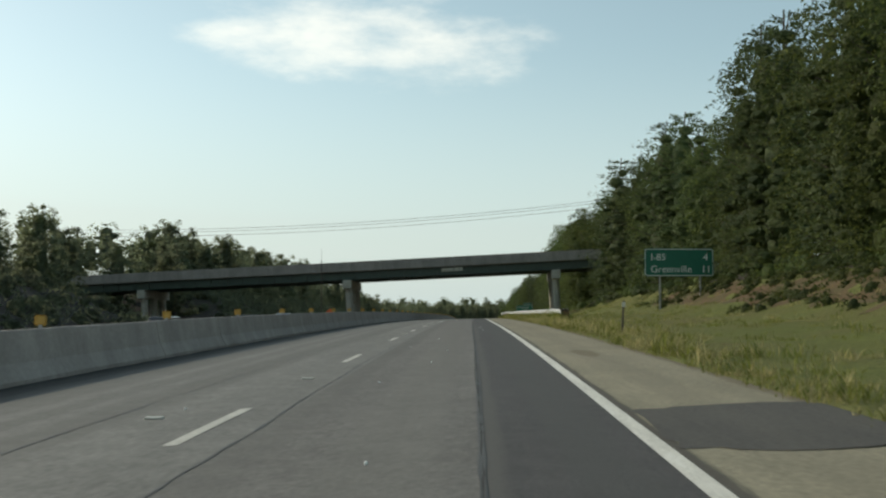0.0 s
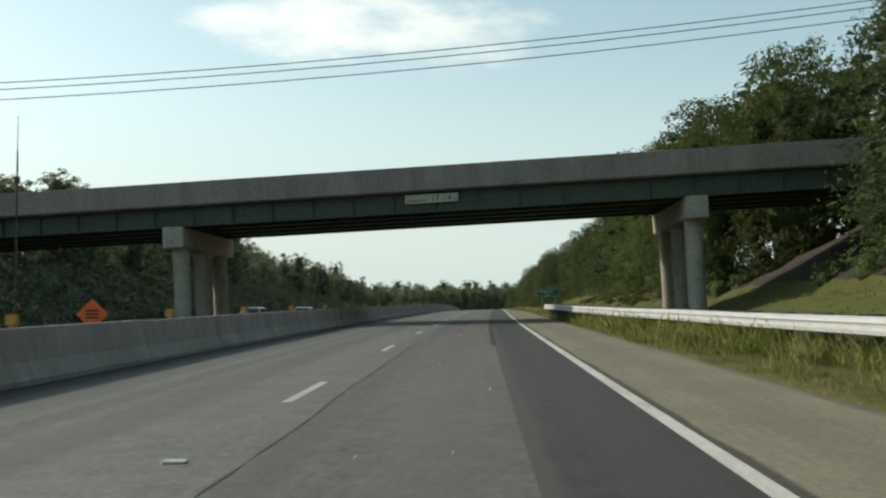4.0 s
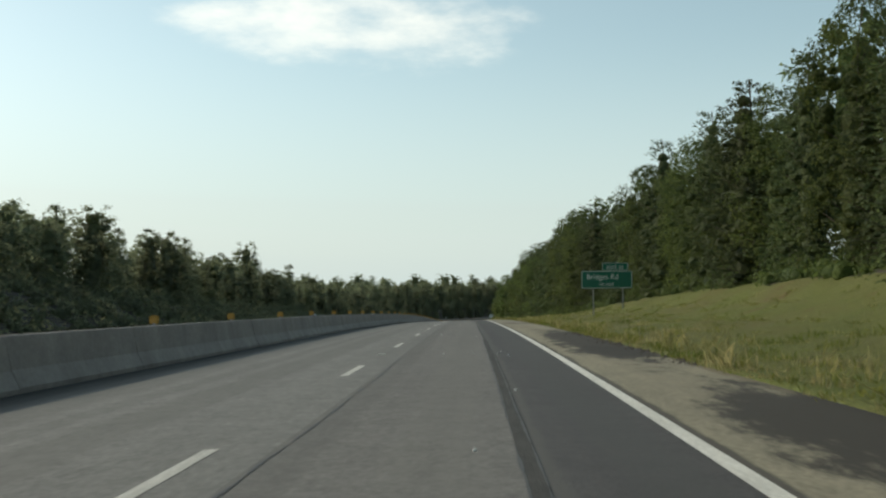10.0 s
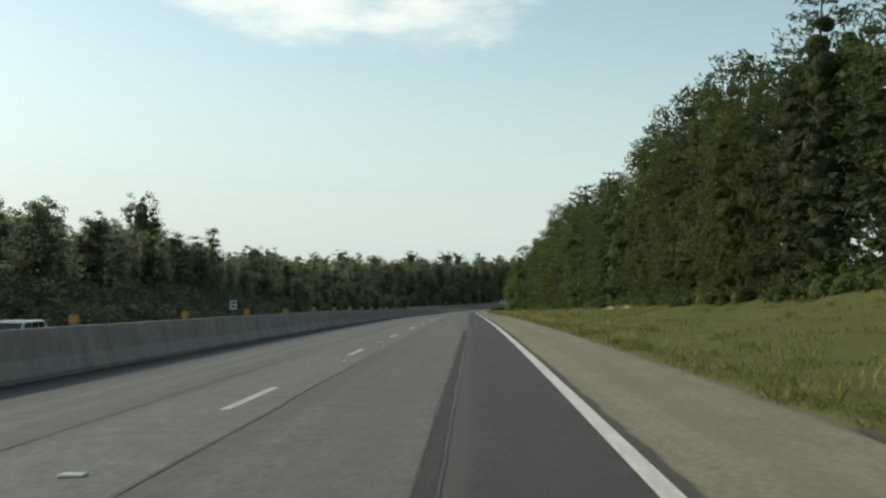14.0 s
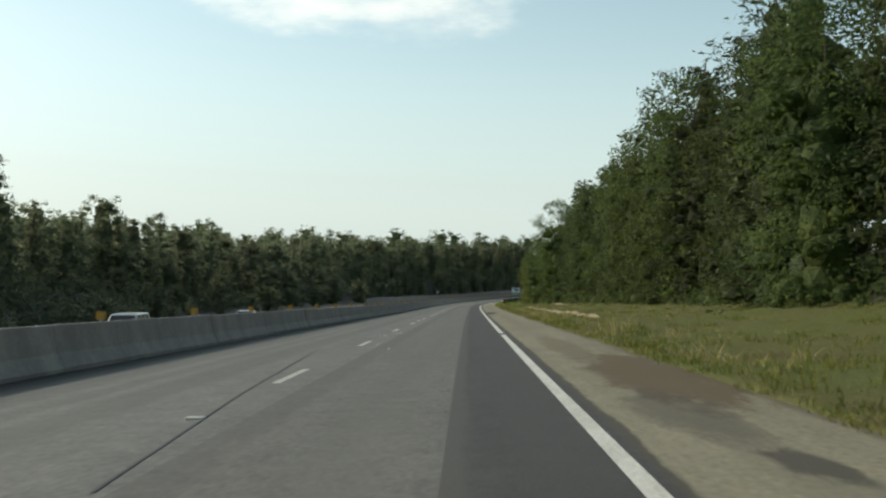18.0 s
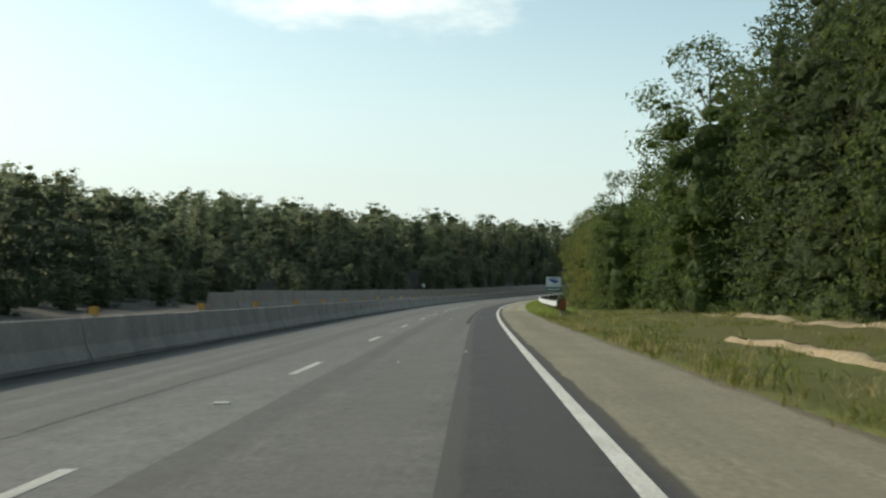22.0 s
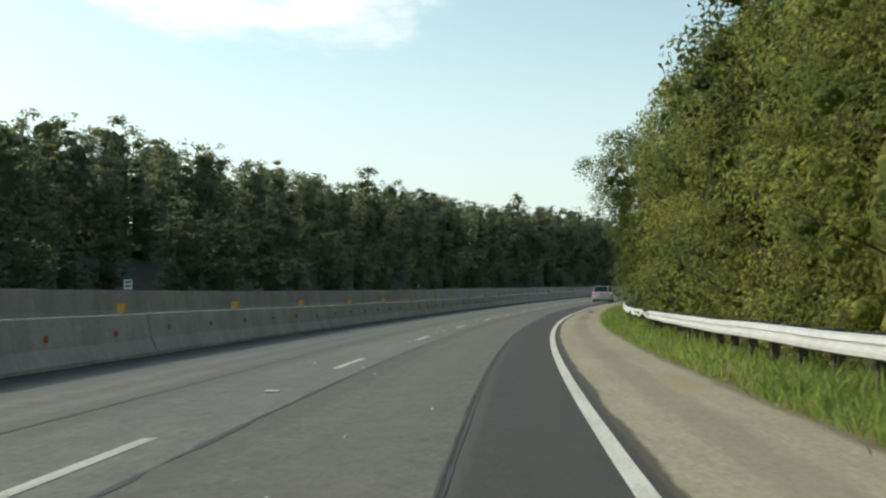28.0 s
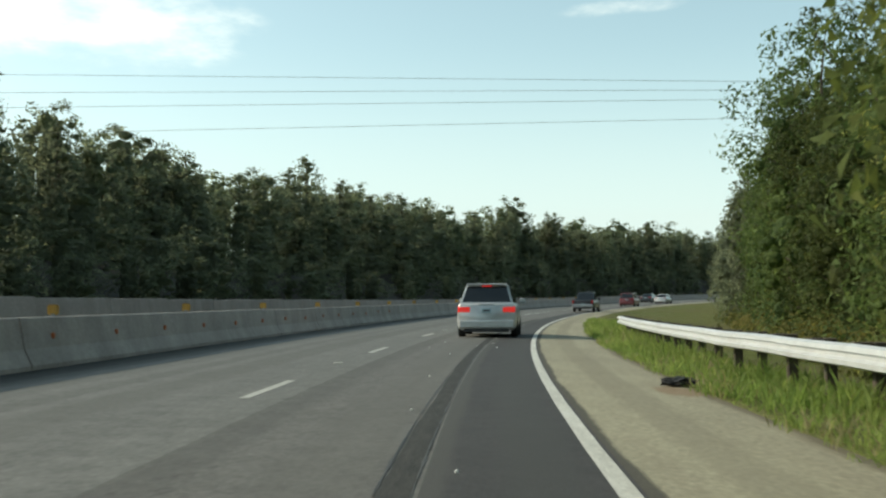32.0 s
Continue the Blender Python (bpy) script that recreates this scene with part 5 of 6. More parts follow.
def adopt_sign():
    root = empty("welcome_sign", stand(612.0, 3.5, 0.0, 0), "white roadside sign with a blue swoosh over a small green plate", "road sign")
    bm = bmesh.new()
    rounded(bm, 0, 1.72, 1.55, 2.75, 0.05, 0, 0.02)
    part("panel", bm, M_SIGN_WHITE, root)
    bm = bmesh.new()
    n = 14
    top = [(0.32 + 0.98 * k / n, 2.42 + 0.10 * math.sin(k / n * 3.1) - 0.06 * k / n) for k in range(n + 1)]
    low = [(0.32 + 0.98 * k / n, 2.40 - 0.30 * math.sin(math.pi * (k / n) ** 1.3)) for k in range(n + 1)]
    tv = [bm.verts.new((x, -0.005, z)) for x, z in top]
    lv = [bm.verts.new((x, -0.005, z - 0.01)) for x, z in low]
    for k in range(n):
        bm.faces.new((lv[k], lv[k + 1], tv[k + 1], tv[k]))
    part("swoosh", bm, M_BLUE, root, "blue swoosh")
    for x0, x1, z in ((0.45, 1.12, 2.55), (0.15, 0.62, 2.47)):
        bm = bmesh.new()
        box(bm, x0, -0.006, z, x1, -0.001, z + 0.07)
        part("text_bar", bm, M_BLUE, root)
    bm = bmesh.new()
    box(bm, 0.12, -0.006, 1.80, 1.42, -0.001, 1.835)
    part("text_bar", bm, M_BLUE, root)
    bm = bmesh.new()
    rounded(bm, 0, 1.27, 1.55, 1.68, 0.04, 0, 0.02)
    part("lower_plate", bm, M_SIGN_GREEN, root, "green plate")
    bm = bmesh.new()
    box(bm, 0.1, -0.006, 1.42, 1.45, -0.001, 1.54)
    part("text_bar", bm, M_SIGN_WHITE, root)
    for x in (0.28, 1.27):
        bm = bmesh.new()
        box(bm, x - 0.045, 0.025, -1.0, x + 0.045, 0.10, 2.7)
        part("post", bm, M_SIGN_POST, root)
    return root


adopt_sign()


def small_sign(s, lat, h, w, t, label, bars=2):
    g = float(ground_h(s, lat))
    root = empty("roadside_sign", stand(s, lat, 0, 0), label, "road sign", "small white signs")
    bm = bmesh.new()
    rounded(bm, -w / 2, h, w / 2, h + t, 0.05, 0, 0.01)
    part("panel", bm, M_SIGN_WHITE, root)
    for k in range(bars):
        bm = bmesh.new()
        z = h + t * (0.65 - 0.38 * k)
        box(bm, -w * 0.32, -0.006, z, w * 0.32, -0.002, z + t * 0.16)
        part("text_bar", bm, M_BLACK, root)
    bm = bmesh.new()
    box(bm, -0.035, 0.014, g - 0.5, 0.035, 0.05, h + t)
    part("post", bm, M_SIGN_POST, root)


small_sign(470.0, -36.0, 1.55, 1.1, 1.35, "plain white sign on a post across the highway")
small_sign(704.0, -27.0, 1.3, 0.55, 0.62, "small white sign across the oncoming lanes")


def delineator(s, lat, h):
    root = empty("delineator_post", stand(s, lat, 0.0, 0), "slim dark post with a small white reflector behind the far barrier", "road marker")
    bm = bmesh.new()
    box(bm, -0.04, -0.012, float(MEDIAN(s)) - 0.2, 0.04, 0.012, h, 0.004)
    part("post", bm, M_POST, root)
    bm = bmesh.new()
    box(bm, -0.035, -0.02, h - 0.2, 0.035, -0.013, h - 0.02, 0.004)
    part("reflector", bm, M_SIGN_WHITE, root, "small white reflector")


delineator(742.9, -16.75, 1.62)


# ---- reflectors on the barrier ----
def reflector(s, lat, h, label):
    root = empty("barrier_reflector", stand(s, lat, h), label, "reflector", "barrier reflectors")
    bm = bmesh.new()
    box(bm, -0.10, -0.015, 0.03, 0.10, 0.015, 0.21, 0.03)
    part("lens", bm, M_YELLOW, root)
    bm = bmesh.new()
    box(bm, -0.03, -0.02, -0.01, 0.03, 0.02, 0.05)
    part("bracket", bm, M_SIGN_POST, root)
    return root


proto_r = reflector(10.3, -8.32, 0.83, "amber plastic reflector bracketed to the top of a concrete barrier")
for k in range(1, 110):
    q = 10.3 + 8.0 * k
    copy_thing(proto_r, stand(q + random.uniform(-0.3, 0.3), -8.32, 0.83, random.uniform(-8, 8)))


def face_reflector():
    root = empty("face_reflector", stand(560, -8.16, 0.52), "small orange reflector fixed to a barrier face", "reflector", "barrier face reflectors")
    bm = bmesh.new()
    box(bm, -0.02, -0.045, -0.05, 0.03, 0.045, 0.05, 0.012)
    part("lens", bm, M_STRIPE_O, root)
    return root


proto_f = face_reflector()
for k in range(1, 75):
    copy_thing(proto_f, stand(560 + k * 3.05 * 1.0, -8.165, 0.52 + random.uniform(-0.03, 0.03)))


# ---- raised pavement markers ----
def stud():
    root = empty("road_stud", stand(11.2, -4.4, 0.0), "low pale raised pavement marker between lane dashes", "road stud", "road studs")
    bm = bmesh.new()
    box(bm, -0.09, -0.055, 0, 0.09, 0.055, 0.022, 0.012)
    part("casing", bm, M_LINE, root)
    return root


proto_s = stud()
for k in range(-1, 36):
    copy_thing(proto_s, stand(DASH_0 + 7.6 + k * 24.384, -3.66, 0.0))


# ---- overhead wires and a mast ----
def wire(name, s, lat0, h0, lat1, h1, sag, r, label, s2=None):
    a, b = spot(s, lat0, h0), spot(s if s2 is None else s2, lat1, h1)
    n = 40
    pts = [a.lerp(b, k / n) - Vector((0, 0, sag * 4 * (k / n) * (1 - k / n))) for k in range(n + 1)]
    cu = bpy.data.curves.new(name, "CURVE")
    cu.dimensions, cu.bevel_depth, cu.bevel_resolution = "3D", r, 1
    sp = cu.splines.new("POLY")
    sp.points.add(n)
    for p, q in zip(sp.points, pts):
        p.co = (*q, 1)
    cu.materials.append(M_WIRE)
    tagged(new(name, cu), label, "cable", "overhead cables")


def mast():
    g = float(ground_h(119.9, -17.3))
    root = empty("utility_mast", stand(119.9, -17.3, g), "thin grey utility mast rising beside the overpass", "mast")
    bm = bmesh.new()
    tube(bm, (0, 0, -0.5), (0, 0, 6.5 - g), 0.045, 0.03, 8)
    part("pole", bm, M_POST, root)
    bm = bmesh.new()
    tube(bm, (0, 0, 6.5 - g), (0, 0, 7.7 - g), 0.014, 0.010, 6)
    part("tip", bm, M_POST, root)
    bm = bmesh.new()
    box(bm, -0.08, -0.08, 6.2, 0.08, 0.08, 6.45, 0.02)
    part("collar", bm, M_POST, root)


mast()


def far_tower():
    """A lattice mast on the wooded ridge beyond the curve."""
    root = empty("radio_tower", pose(248.4, 1281.0, 0), "thin grey radio tower above the distant wooded ridge", "tower")
    for k in range(3):
        a = radians(120 * k)
        bm = bmesh.new()
        tube(bm, (1.1 * math.cos(a), 1.1 * math.sin(a), -4), (0.35 * math.cos(a), 0.35 * math.sin(a), 37), 0.14, 0.10, 6)
        part("leg", bm, M_SIGN_POST, root)
    for z in range(0, 36, 3):
        r = 1.05 - 0.7 * z / 37
        for k in range(3):
            a, b = radians(120 * k), radians(120 * (k + 1))
            bm = bmesh.new()
            tube(bm, (r * math.cos(a), r * math.sin(a), z), (r * math.cos(b), r * math.sin(b), z + 3), 0.06, 0.06, 5)
            part("brace", bm, M_SIGN_POST, root)


far_tower()


def stake():
    g = float(ground_h(34.75, 3.25))
    root = empty("survey_stake", stand(34.75, 3.25, g), "weathered wooden stake leaning in the verge grass", "stake")
    bm = bmesh.new()
    box(bm, -0.03, -0.02, -0.3, 0.03, 0.02, 1.05 - g * 0, 0.006, Matrix.Rotation(radians(3), 4, "Y"))
    part("stick", bm, M_POST, root)
    bm = bmesh.new()
    box(bm, -0.05, -0.03, 0.86, 0.06, -0.022, 1.0, 0.003, Matrix.Rotation(radians(3), 4, "Y"))
    part("tag", bm, M_CLEAR, root, "small faded marker tag")


stake()
for dh in (0.0, -0.30, -0.75):
    wire("power_line", 131.0, -95, 13.7 + dh, 40, 16.9 + dh, 4.87, 0.022, "dark power line above the overpass")


def work_sign(s, lat, h):
    root = empty("work_zone_sign", stand(s, lat, h, 6), "orange diamond work-zone sign standing behind the median barrier", "road sign")
    bm = bmesh.new()
    rounded(bm, -0.46, -0.46, 0.46, 0.46, 0.05, 0, 0.01)
    bmesh.ops.transform(bm, matrix=Matrix.Translation((0, 0, 0.75)) @ Matrix.Rotation(radians(45), 4, "Y"), verts=bm.verts)
    part("panel", bm, M_STRIPE_ORANGE, root)
    for k in range(3):
        bm = bmesh.new()
        box(bm, -0.26, -0.006, 0.58 + 0.14 * k, 0.26, -0.002, 0.65 + 0.14 * k)
        part("text_bar", bm, M_BLACK, root)
    for x in (-0.16, 0.16):
        bm = bmesh.new()
        tube(bm, (x, 0.05, -1.2), (x * 0.3, 0.03, 0.9), 0.025, 0.025, 6)
        part("leg", bm, M_SIGN_POST, root)


M_STRIPE_ORANGE = plain("bright_orange_sheeting", (0.85, 0.16, 0.03), 0.5)
WORK = (128.0, -17.5, 0.12)
work_sign(*WORK)



WIRES_B = [((-75, 12.92), (40, 10.12)), ((-75, 11.35), (40, 10.2)), ((-75, 10.22), (40, 10.06)), ((-75, 8.4), (40, 9.62))]
for (a, ha), (b, hb) in WIRES_B:
    wire("power_line", 777.0, a, ha, b, hb, 0.0, 0.009, "thin power line high over the curve")


# ---- vehicles ----
def paint(name, colour, rough=0.28):
    m, n, l, b = material(name, rough, 0.25, 0.6)
    v = coords(n, l, "Object", (1, 1, 1))
    k = noisy(n, l, v, 1.8, 5, 0.6)
    dusty = tuple(0.7 * c + 0.06 for c in colour)
    l.new(blend(n, l, k, colour, dusty), b.inputs["Base Color"])
    b.inputs["Coat Weight"].default_value = 0.5
    return m


M_SILVER = paint("silver_white_car_paint", (0.56, 0.58, 0.57))
M_WHITE_CAR = paint("white_car_paint", (0.72, 0.72, 0.70))
M_DARK_CAR = paint("dark_car_paint", (0.025, 0.028, 0.034))
M_RED_CAR = paint("dark_red_car_paint", (0.17, 0.015, 0.018))
M_BLUE_CAR = paint("pale_blue_car_paint", (0.38, 0.45, 0.50))
M_GLASS, gn, gl, gb = material("tinted_car_glass", 0.06, 0.0, 0.6)
gb.inputs["Base Color"].default_value = (0.012, 0.014, 0.016, 1)
M_TAIL, gn, gl, gb = material("red_tail_lamp", 0.2, 0.0, 0.6)
gb.inputs["Base Color"].default_value = (0.42, 0.012, 0.012, 1)
M_BRAKE, gn, gl, gb = material("lit_brake_lamp", 0.3)
gb.inputs["Base Color"].default_value = (0.6, 0.02, 0.02, 1)
gb.inputs["Emission Color"].default_value = (1.0, 0.05, 0.04, 1)
gb.inputs["Emission Strength"].default_value = 0.3
M_LAMP_GLASS = plain("clear_headlamp", (0.75, 0.76, 0.76), 0.15)
M_RIM = plain("alloy_wheel", (0.45, 0.45, 0.45), 0.35, 0.8)
M_TRIM = plain("dark_plastic_trim", (0.03, 0.03, 0.03), 0.6)
M_PLATE = plain("pale_number_plate", (0.45, 0.58, 0.62), 0.5)


def loft(bm, stations, n_side=1):
    """stations: y, then (half width, z) up one side; mirrored and skinned along y."""
    rings = []
    for y, side in stations:
        right = [bm.verts.new((x, y, z)) for x, z in side]
        left = [bm.verts.new((-x, y, z)) for x, z in reversed(side)]
        rings.append(right + left)
    k = len(rings[0])
    for a, b in zip(rings[:-1], rings[1:]):
        for j in range(k):
            j2 = (j + 1) % k
            bm.faces.new((a[j], a[j2], b[j2], b[j]))
    bm.faces.new(list(reversed(rings[0])))
    bm.faces.new(rings[-1])
    return bm


def quad_part(name, corners, mat, parent, label="", lift=0.006):
    """A thin plate over four corners, slightly proud of them."""
    c = [Vector(p) for p in corners]
    nrm = (c[1] - c[0]).cross(c[3] - c[0]).normalized()
    bm = bmesh.new()
    n = 4
    grid = [[bm.verts.new(c[0].lerp(c[1], i / n).lerp(c[3].lerp(c[2], i / n), j / n) + nrm * lift) for i in range(n + 1)] for j in range(n + 1)]
    for j in range(n):
        for i in range(n):
            bm.faces.new((grid[j][i], grid[j][i + 1], grid[j + 1][i + 1], grid[j + 1][i]))
    return part(name, bm, mat, parent, label)


def wheel(parent, x, y, r):
    side = 1 if x > 0 else -1
    bm = bmesh.new()
    ring = [(0.70, -0.105), (0.93, -0.11), (1.0, -0.085), (1.0, 0.085), (0.93, 0.11), (0.70, 0.105)]
    n = 28
    rows = [[bm.verts.new((x + w, y + r * f * math.cos(2 * math.pi * k / n), r + r * f * math.sin(2 * math.pi * k / n))) for f, w in ring] for k in range(n)]
    for k in range(n):
        for j in range(len(ring) - 1):
            bm.faces.new((rows[k][j], rows[k][j + 1], rows[(k + 1) % n][j + 1], rows[(k + 1) % n][j]))
    w = part("wheel", bm, M_BLACK, parent, "black tyre")
    bm = bmesh.new()
    tube(bm, (x + side * 0.04, y, r), (x + side * 0.095, y, r), r * 0.70, r * 0.66, 20)
    part("rim", bm, M_RIM, w)
    return w


def car(kind, s, lat, h, turn, colour, label, group, lamps=False):
    """kind: van, suv, sedan or pickup. y is ahead; the tail is at y = 0."""
    L, Wd, Ht, belt, wr = {"van": (5.1, 0.98, 1.76, 1.12, 0.335), "suv": (4.7, 0.92, 1.72, 1.02, 0.35), "sedan": (4.8, 0.90, 1.45, 0.92, 0.32), "pickup": (5.6, 0.98, 1.84, 1.08, 0.38)}[kind]
    name = {"van": "minivan", "suv": "sport_utility_car", "sedan": "sedan_car", "pickup": "pickup_truck"}[kind]
    root = empty(name, stand(s, lat, h, turn), label, "car" if kind != "pickup" else "truck", group)
    low = 0.24 if kind != "pickup" else 0.36
    b1 = Wd
    side = lambda w, top: [(w * 0.86, low), (w * 0.97, low + 0.10), (w, low + 0.30), (w * 0.995, (low + top) / 2 + 0.12), (w * 0.955, top - 0.04), (w * 0.90, top)]
    tail_y = 0.0
    nose = {"van": 0.86, "suv": 0.92, "sedan": 0.78, "pickup": 1.0}[kind]
    bm = bmesh.new()
    st = [(0.0, side(b1 * 0.93, belt - 0.05)), (0.06, side(b1 * 0.975, belt)), (0.5, side(b1, belt)), (L * 0.5, side(b1, belt)), (L - 1.25, side(b1, belt)), (L - 1.1, side(b1 * 0.99, belt - 0.02)), (L - 0.35, side(b1 * 0.95, nose)), (L - 0.06, side(b1 * 0.86, nose - 0.10)), (L, side(b1 * 0.78, nose - 0.2))]
    loft(bm, st)
    bmesh.ops.bevel(bm, geom=[e for e in bm.edges if e.calc_face_angle(0) > 0.7], offset=0.03, segments=2, affect="EDGES")
    body = part("body", bm, colour, root, smooth=True)
    # cabin: y of tail glass foot, tail glass top, screen top, screen foot
    ya, yb, yc, yd = {"van": (0.10, 0.42, 3.1, 4.15), "suv": (0.12, 0.42, 2.7, 3.5), "sedan": (0.75, 1.45, 2.75, 3.65), "pickup": (2.15, 2.35, 3.35, 4.15)}[kind]
    w0, w1 = b1 * 0.89, b1 * {"sedan": 0.68, "van": 0.70}.get(kind, 0.75)
    cs = lambda t: (w0 + (w1 - w0) * t)
    bm = bmesh.new()
    z0, z1 = belt - 0.03, Ht
    roof = lambda y, up: [(w0 * 0.99, z0), (cs(0.55 * up), z0 + (z1 - z0) * 0.55 * up), (cs(0.93 * up), z0 + (z1 - z0) * 0.93 * up), (cs(up) - 0.10 * up, z0 + (z1 - z0) * up)]
    loft(bm, [(ya, roof(ya, 0.02)), (yb, roof(yb, 0.97)), ((yb + yc) / 2, roof(0, 1.0)), (yc, roof(yc, 0.975)), (yd, roof(yd, 0.02))])
    part("cabin", bm, colour, root, smooth=False)
    # windows, just proud of the cabin
    lo, hi = 0.10, 0.86
    P = lambda sx, t, y: (sx * cs(t), y, z0 + (z1 - z0) * t)
    tail = lambda t: ya + (yb - ya) * t / 0.97
    front = lambda t: yd + (yc - yd) * t / 0.975
    wr_ = 0.93
    quad_part("rear_window", [P(-wr_, lo, tail(lo)), P(wr_, lo, tail(lo)), P(wr_ * 0.97, hi, tail(hi)), P(-wr_ * 0.97, hi, tail(hi))], M_GLASS, root, "dark tinted rear window", 0.012)
    quad_part("windscreen", [P(wr_, lo, front(lo)), P(-wr_, lo, front(lo)), P(-wr_, hi, front(hi)), P(wr_, hi, front(hi))], M_GLASS, root, "dark windscreen", 0.012)
    spans = {"van": ((0.02, 0.34), (0.36, 0.66), (0.68, 0.98)), "suv": ((0.02, 0.30), (0.33, 0.64), (0.67, 0.97)), "sedan": ((0.06, 0.48), (0.52, 0.95)), "pickup": ((0.05, 0.95),)}[kind]
    for sx in (-1, 1):
        for u0, u1 in spans:
            y_lo = lambda u: tail(lo) + 0.12 + (front(lo) - tail(lo) - 0.30) * u
            y_hi = lambda u: tail(hi) + 0.12 + (front(hi) - tail(hi) - 0.24) * u
            cor = [P(sx, lo, y_lo(u0)), P(sx, lo, y_lo(u1)), P(sx, hi, y_hi(u1)), P(sx, hi, y_hi(u0))]
            quad_part("side_window", cor if sx > 0 else [cor[1], cor[0], cor[3], cor[2]], M_GLASS, root, "dark side window", 0.012)
    # tail lamps, bumper, plate, lamps, mirrors
    for sx in (-1, 1):
        bm = bmesh.new()
        if kind == "pickup":
            box(bm, sx * (b1 - 0.20), -0.02, 0.78, sx * (b1 - 0.04), 0.10, 1.04, 0.02)
        elif kind == "van":
            box(bm, sx * (b1 - 0.47), -0.012, belt - 0.32, sx * (b1 - 0.035), 0.18, belt - 0.09, 0.04)
        else:
            box(bm, sx * (b1 - 0.40), -0.012, belt - 0.17, sx * (b1 - 0.06), 0.16, belt - 0.03, 0.03)
        part("tail_lamp", bm, M_BRAKE if lamps else M_TAIL, root, "red tail lamp")
        bm = bmesh.new()
        box(bm, sx * (b1 - 0.42), L - 0.16, nose - 0.30, sx * (b1 - 0.13), L - 0.02, nose - 0.12, 0.03)
        part("headlight", bm, M_LAMP_GLASS, root, "clear headlight")
        bm = bmesh.new()
        box(bm, sx * (b1 - 0.01), yd - 0.55, belt + 0.02, sx * (b1 + 0.20), yd - 0.43, belt + 0.19, 0.03)
        part("mirror", bm, M_TRIM if kind != "van" else colour, root)
    bm = bmesh.new()
    box(bm, -b1 * 0.93, -0.09, low + 0.06, b1 * 0.93, 0.14, low + 0.34, 0.05)
    bump = part("rear_bumper", bm, M_RIM if kind == "pickup" else colour, root)
    bm = bmesh.new()
    box(bm, -b1 * 0.75, -0.06, low - 0.06, b1 * 0.75, 0.12, low + 0.055, 0.02)
    part("lower_valance", bm, M_TRIM, root, "dark lower bumper trim")
    bm = bmesh.new()
    box(bm, -b1 * 0.86, L - 0.10, low - 0.02, b1 * 0.86, L + 0.05, low + 0.24, 0.05)
    part("front_bumper", bm, colour if kind != "pickup" else M_TRIM, root)
    bm = bmesh.new()
    box(bm, -0.30, L - 0.03, nose - 0.34, 0.30, L + 0.02, nose - 0.18, 0.02)
    part("grille", bm, M_TRIM, root)
    bm = bmesh.new()
    pz = {"pickup": 0.62, "van": belt - 0.31}.get(kind, belt - 0.22)
    box(bm, -0.155, -0.035, pz, 0.155, -0.01, pz + 0.15, 0.006)
    plate = part("number_plate", bm, M_PLATE, root, "pale number plate")
    bm = bmesh.new()
    box(bm, -0.11, -0.04, pz + 0.05, 0.11, -0.034, pz + 0.10)
    part("plate_bar", bm, M_TRIM, plate)
    if kind == "van":
        bm = bmesh.new()
        box(bm, -0.16, ya + 0.27, Ht - 0.10, 0.16, ya + 0.31, Ht - 0.05, 0.01)
        part("high_brake_lamp", bm, M_BRAKE, root, "small red brake lamp")
        bm = bmesh.new()
        box(bm, -0.24, -0.02, belt - 0.045, 0.24, 0.01, belt - 0.015, 0.01)
        part("tailgate_trim", bm, M_RIM, root, "chrome tailgate strip")
        bm = bmesh.new()
        box(bm, -w1 * 0.98, yb - 0.16, Ht - 0.045, w1 * 0.98, yb + 0.15, Ht + 0.012, 0.02)
        part("roof_spoiler", bm, colour, root)
        for sx in (-1, 1):
            bm = bmesh.new()
            box(bm, sx * w1 * 0.86 - 0.02, 0.9, Ht, sx * w1 * 0.86 + 0.02, 3.0, Ht + 0.05, 0.015)
            part("roof_rail", bm, M_TRIM, root)
    if kind == "pickup":
        for sx in (-1, 1):
            bm = bmesh.new()
            box(bm, sx * (b1 - 0.10), 0.03, belt - 0.02, sx * (b1 - 0.02), 2.1, belt + 0.05, 0.02)
            part("bed_rail", bm, M_TRIM, root)
        bm = bmesh.new()
        box(bm, -b1 * 0.78, -0.025, 0.72, b1 * 0.78, 0.0, belt - 0.04, 0.02)
        part("tailgate", bm, colour, root)
    wy = {"van": (0.95, 3.98), "suv": (0.85, 3.65), "sedan": (0.95, 3.75), "pickup": (1.15, 4.55)}[kind]
    for y in wy:
        for sx in (-1, 1):
            wheel(root, sx * (b1 - 0.10), y, wr)
    return root


VAN_S = 764.6
car("van", VAN_S, -1.55, 0.0, -0.6, M_SILVER, "silver-white minivan with red tail lamps on grey asphalt", "traffic ahead", lamps=True)
car("pickup", 831.5, -0.9, 0.0, -1.5, M_DARK_CAR, "dark pickup truck with a chrome rear bumper on the curve", "traffic ahead")
car("suv", 869.5, -1.1, 0.0, -1.5, M_RED_CAR, "dark red sport utility car on the curve", "traffic ahead")
car("sedan", 905.0, -4.9, 0.0, -1.0, M_DARK_CAR, "dark sedan far along the curve", "traffic ahead")
car("sedan", 899.0, -1.5, 0.0, -1.5, M_WHITE_CAR, "white sedan far along the curve", "traffic ahead")
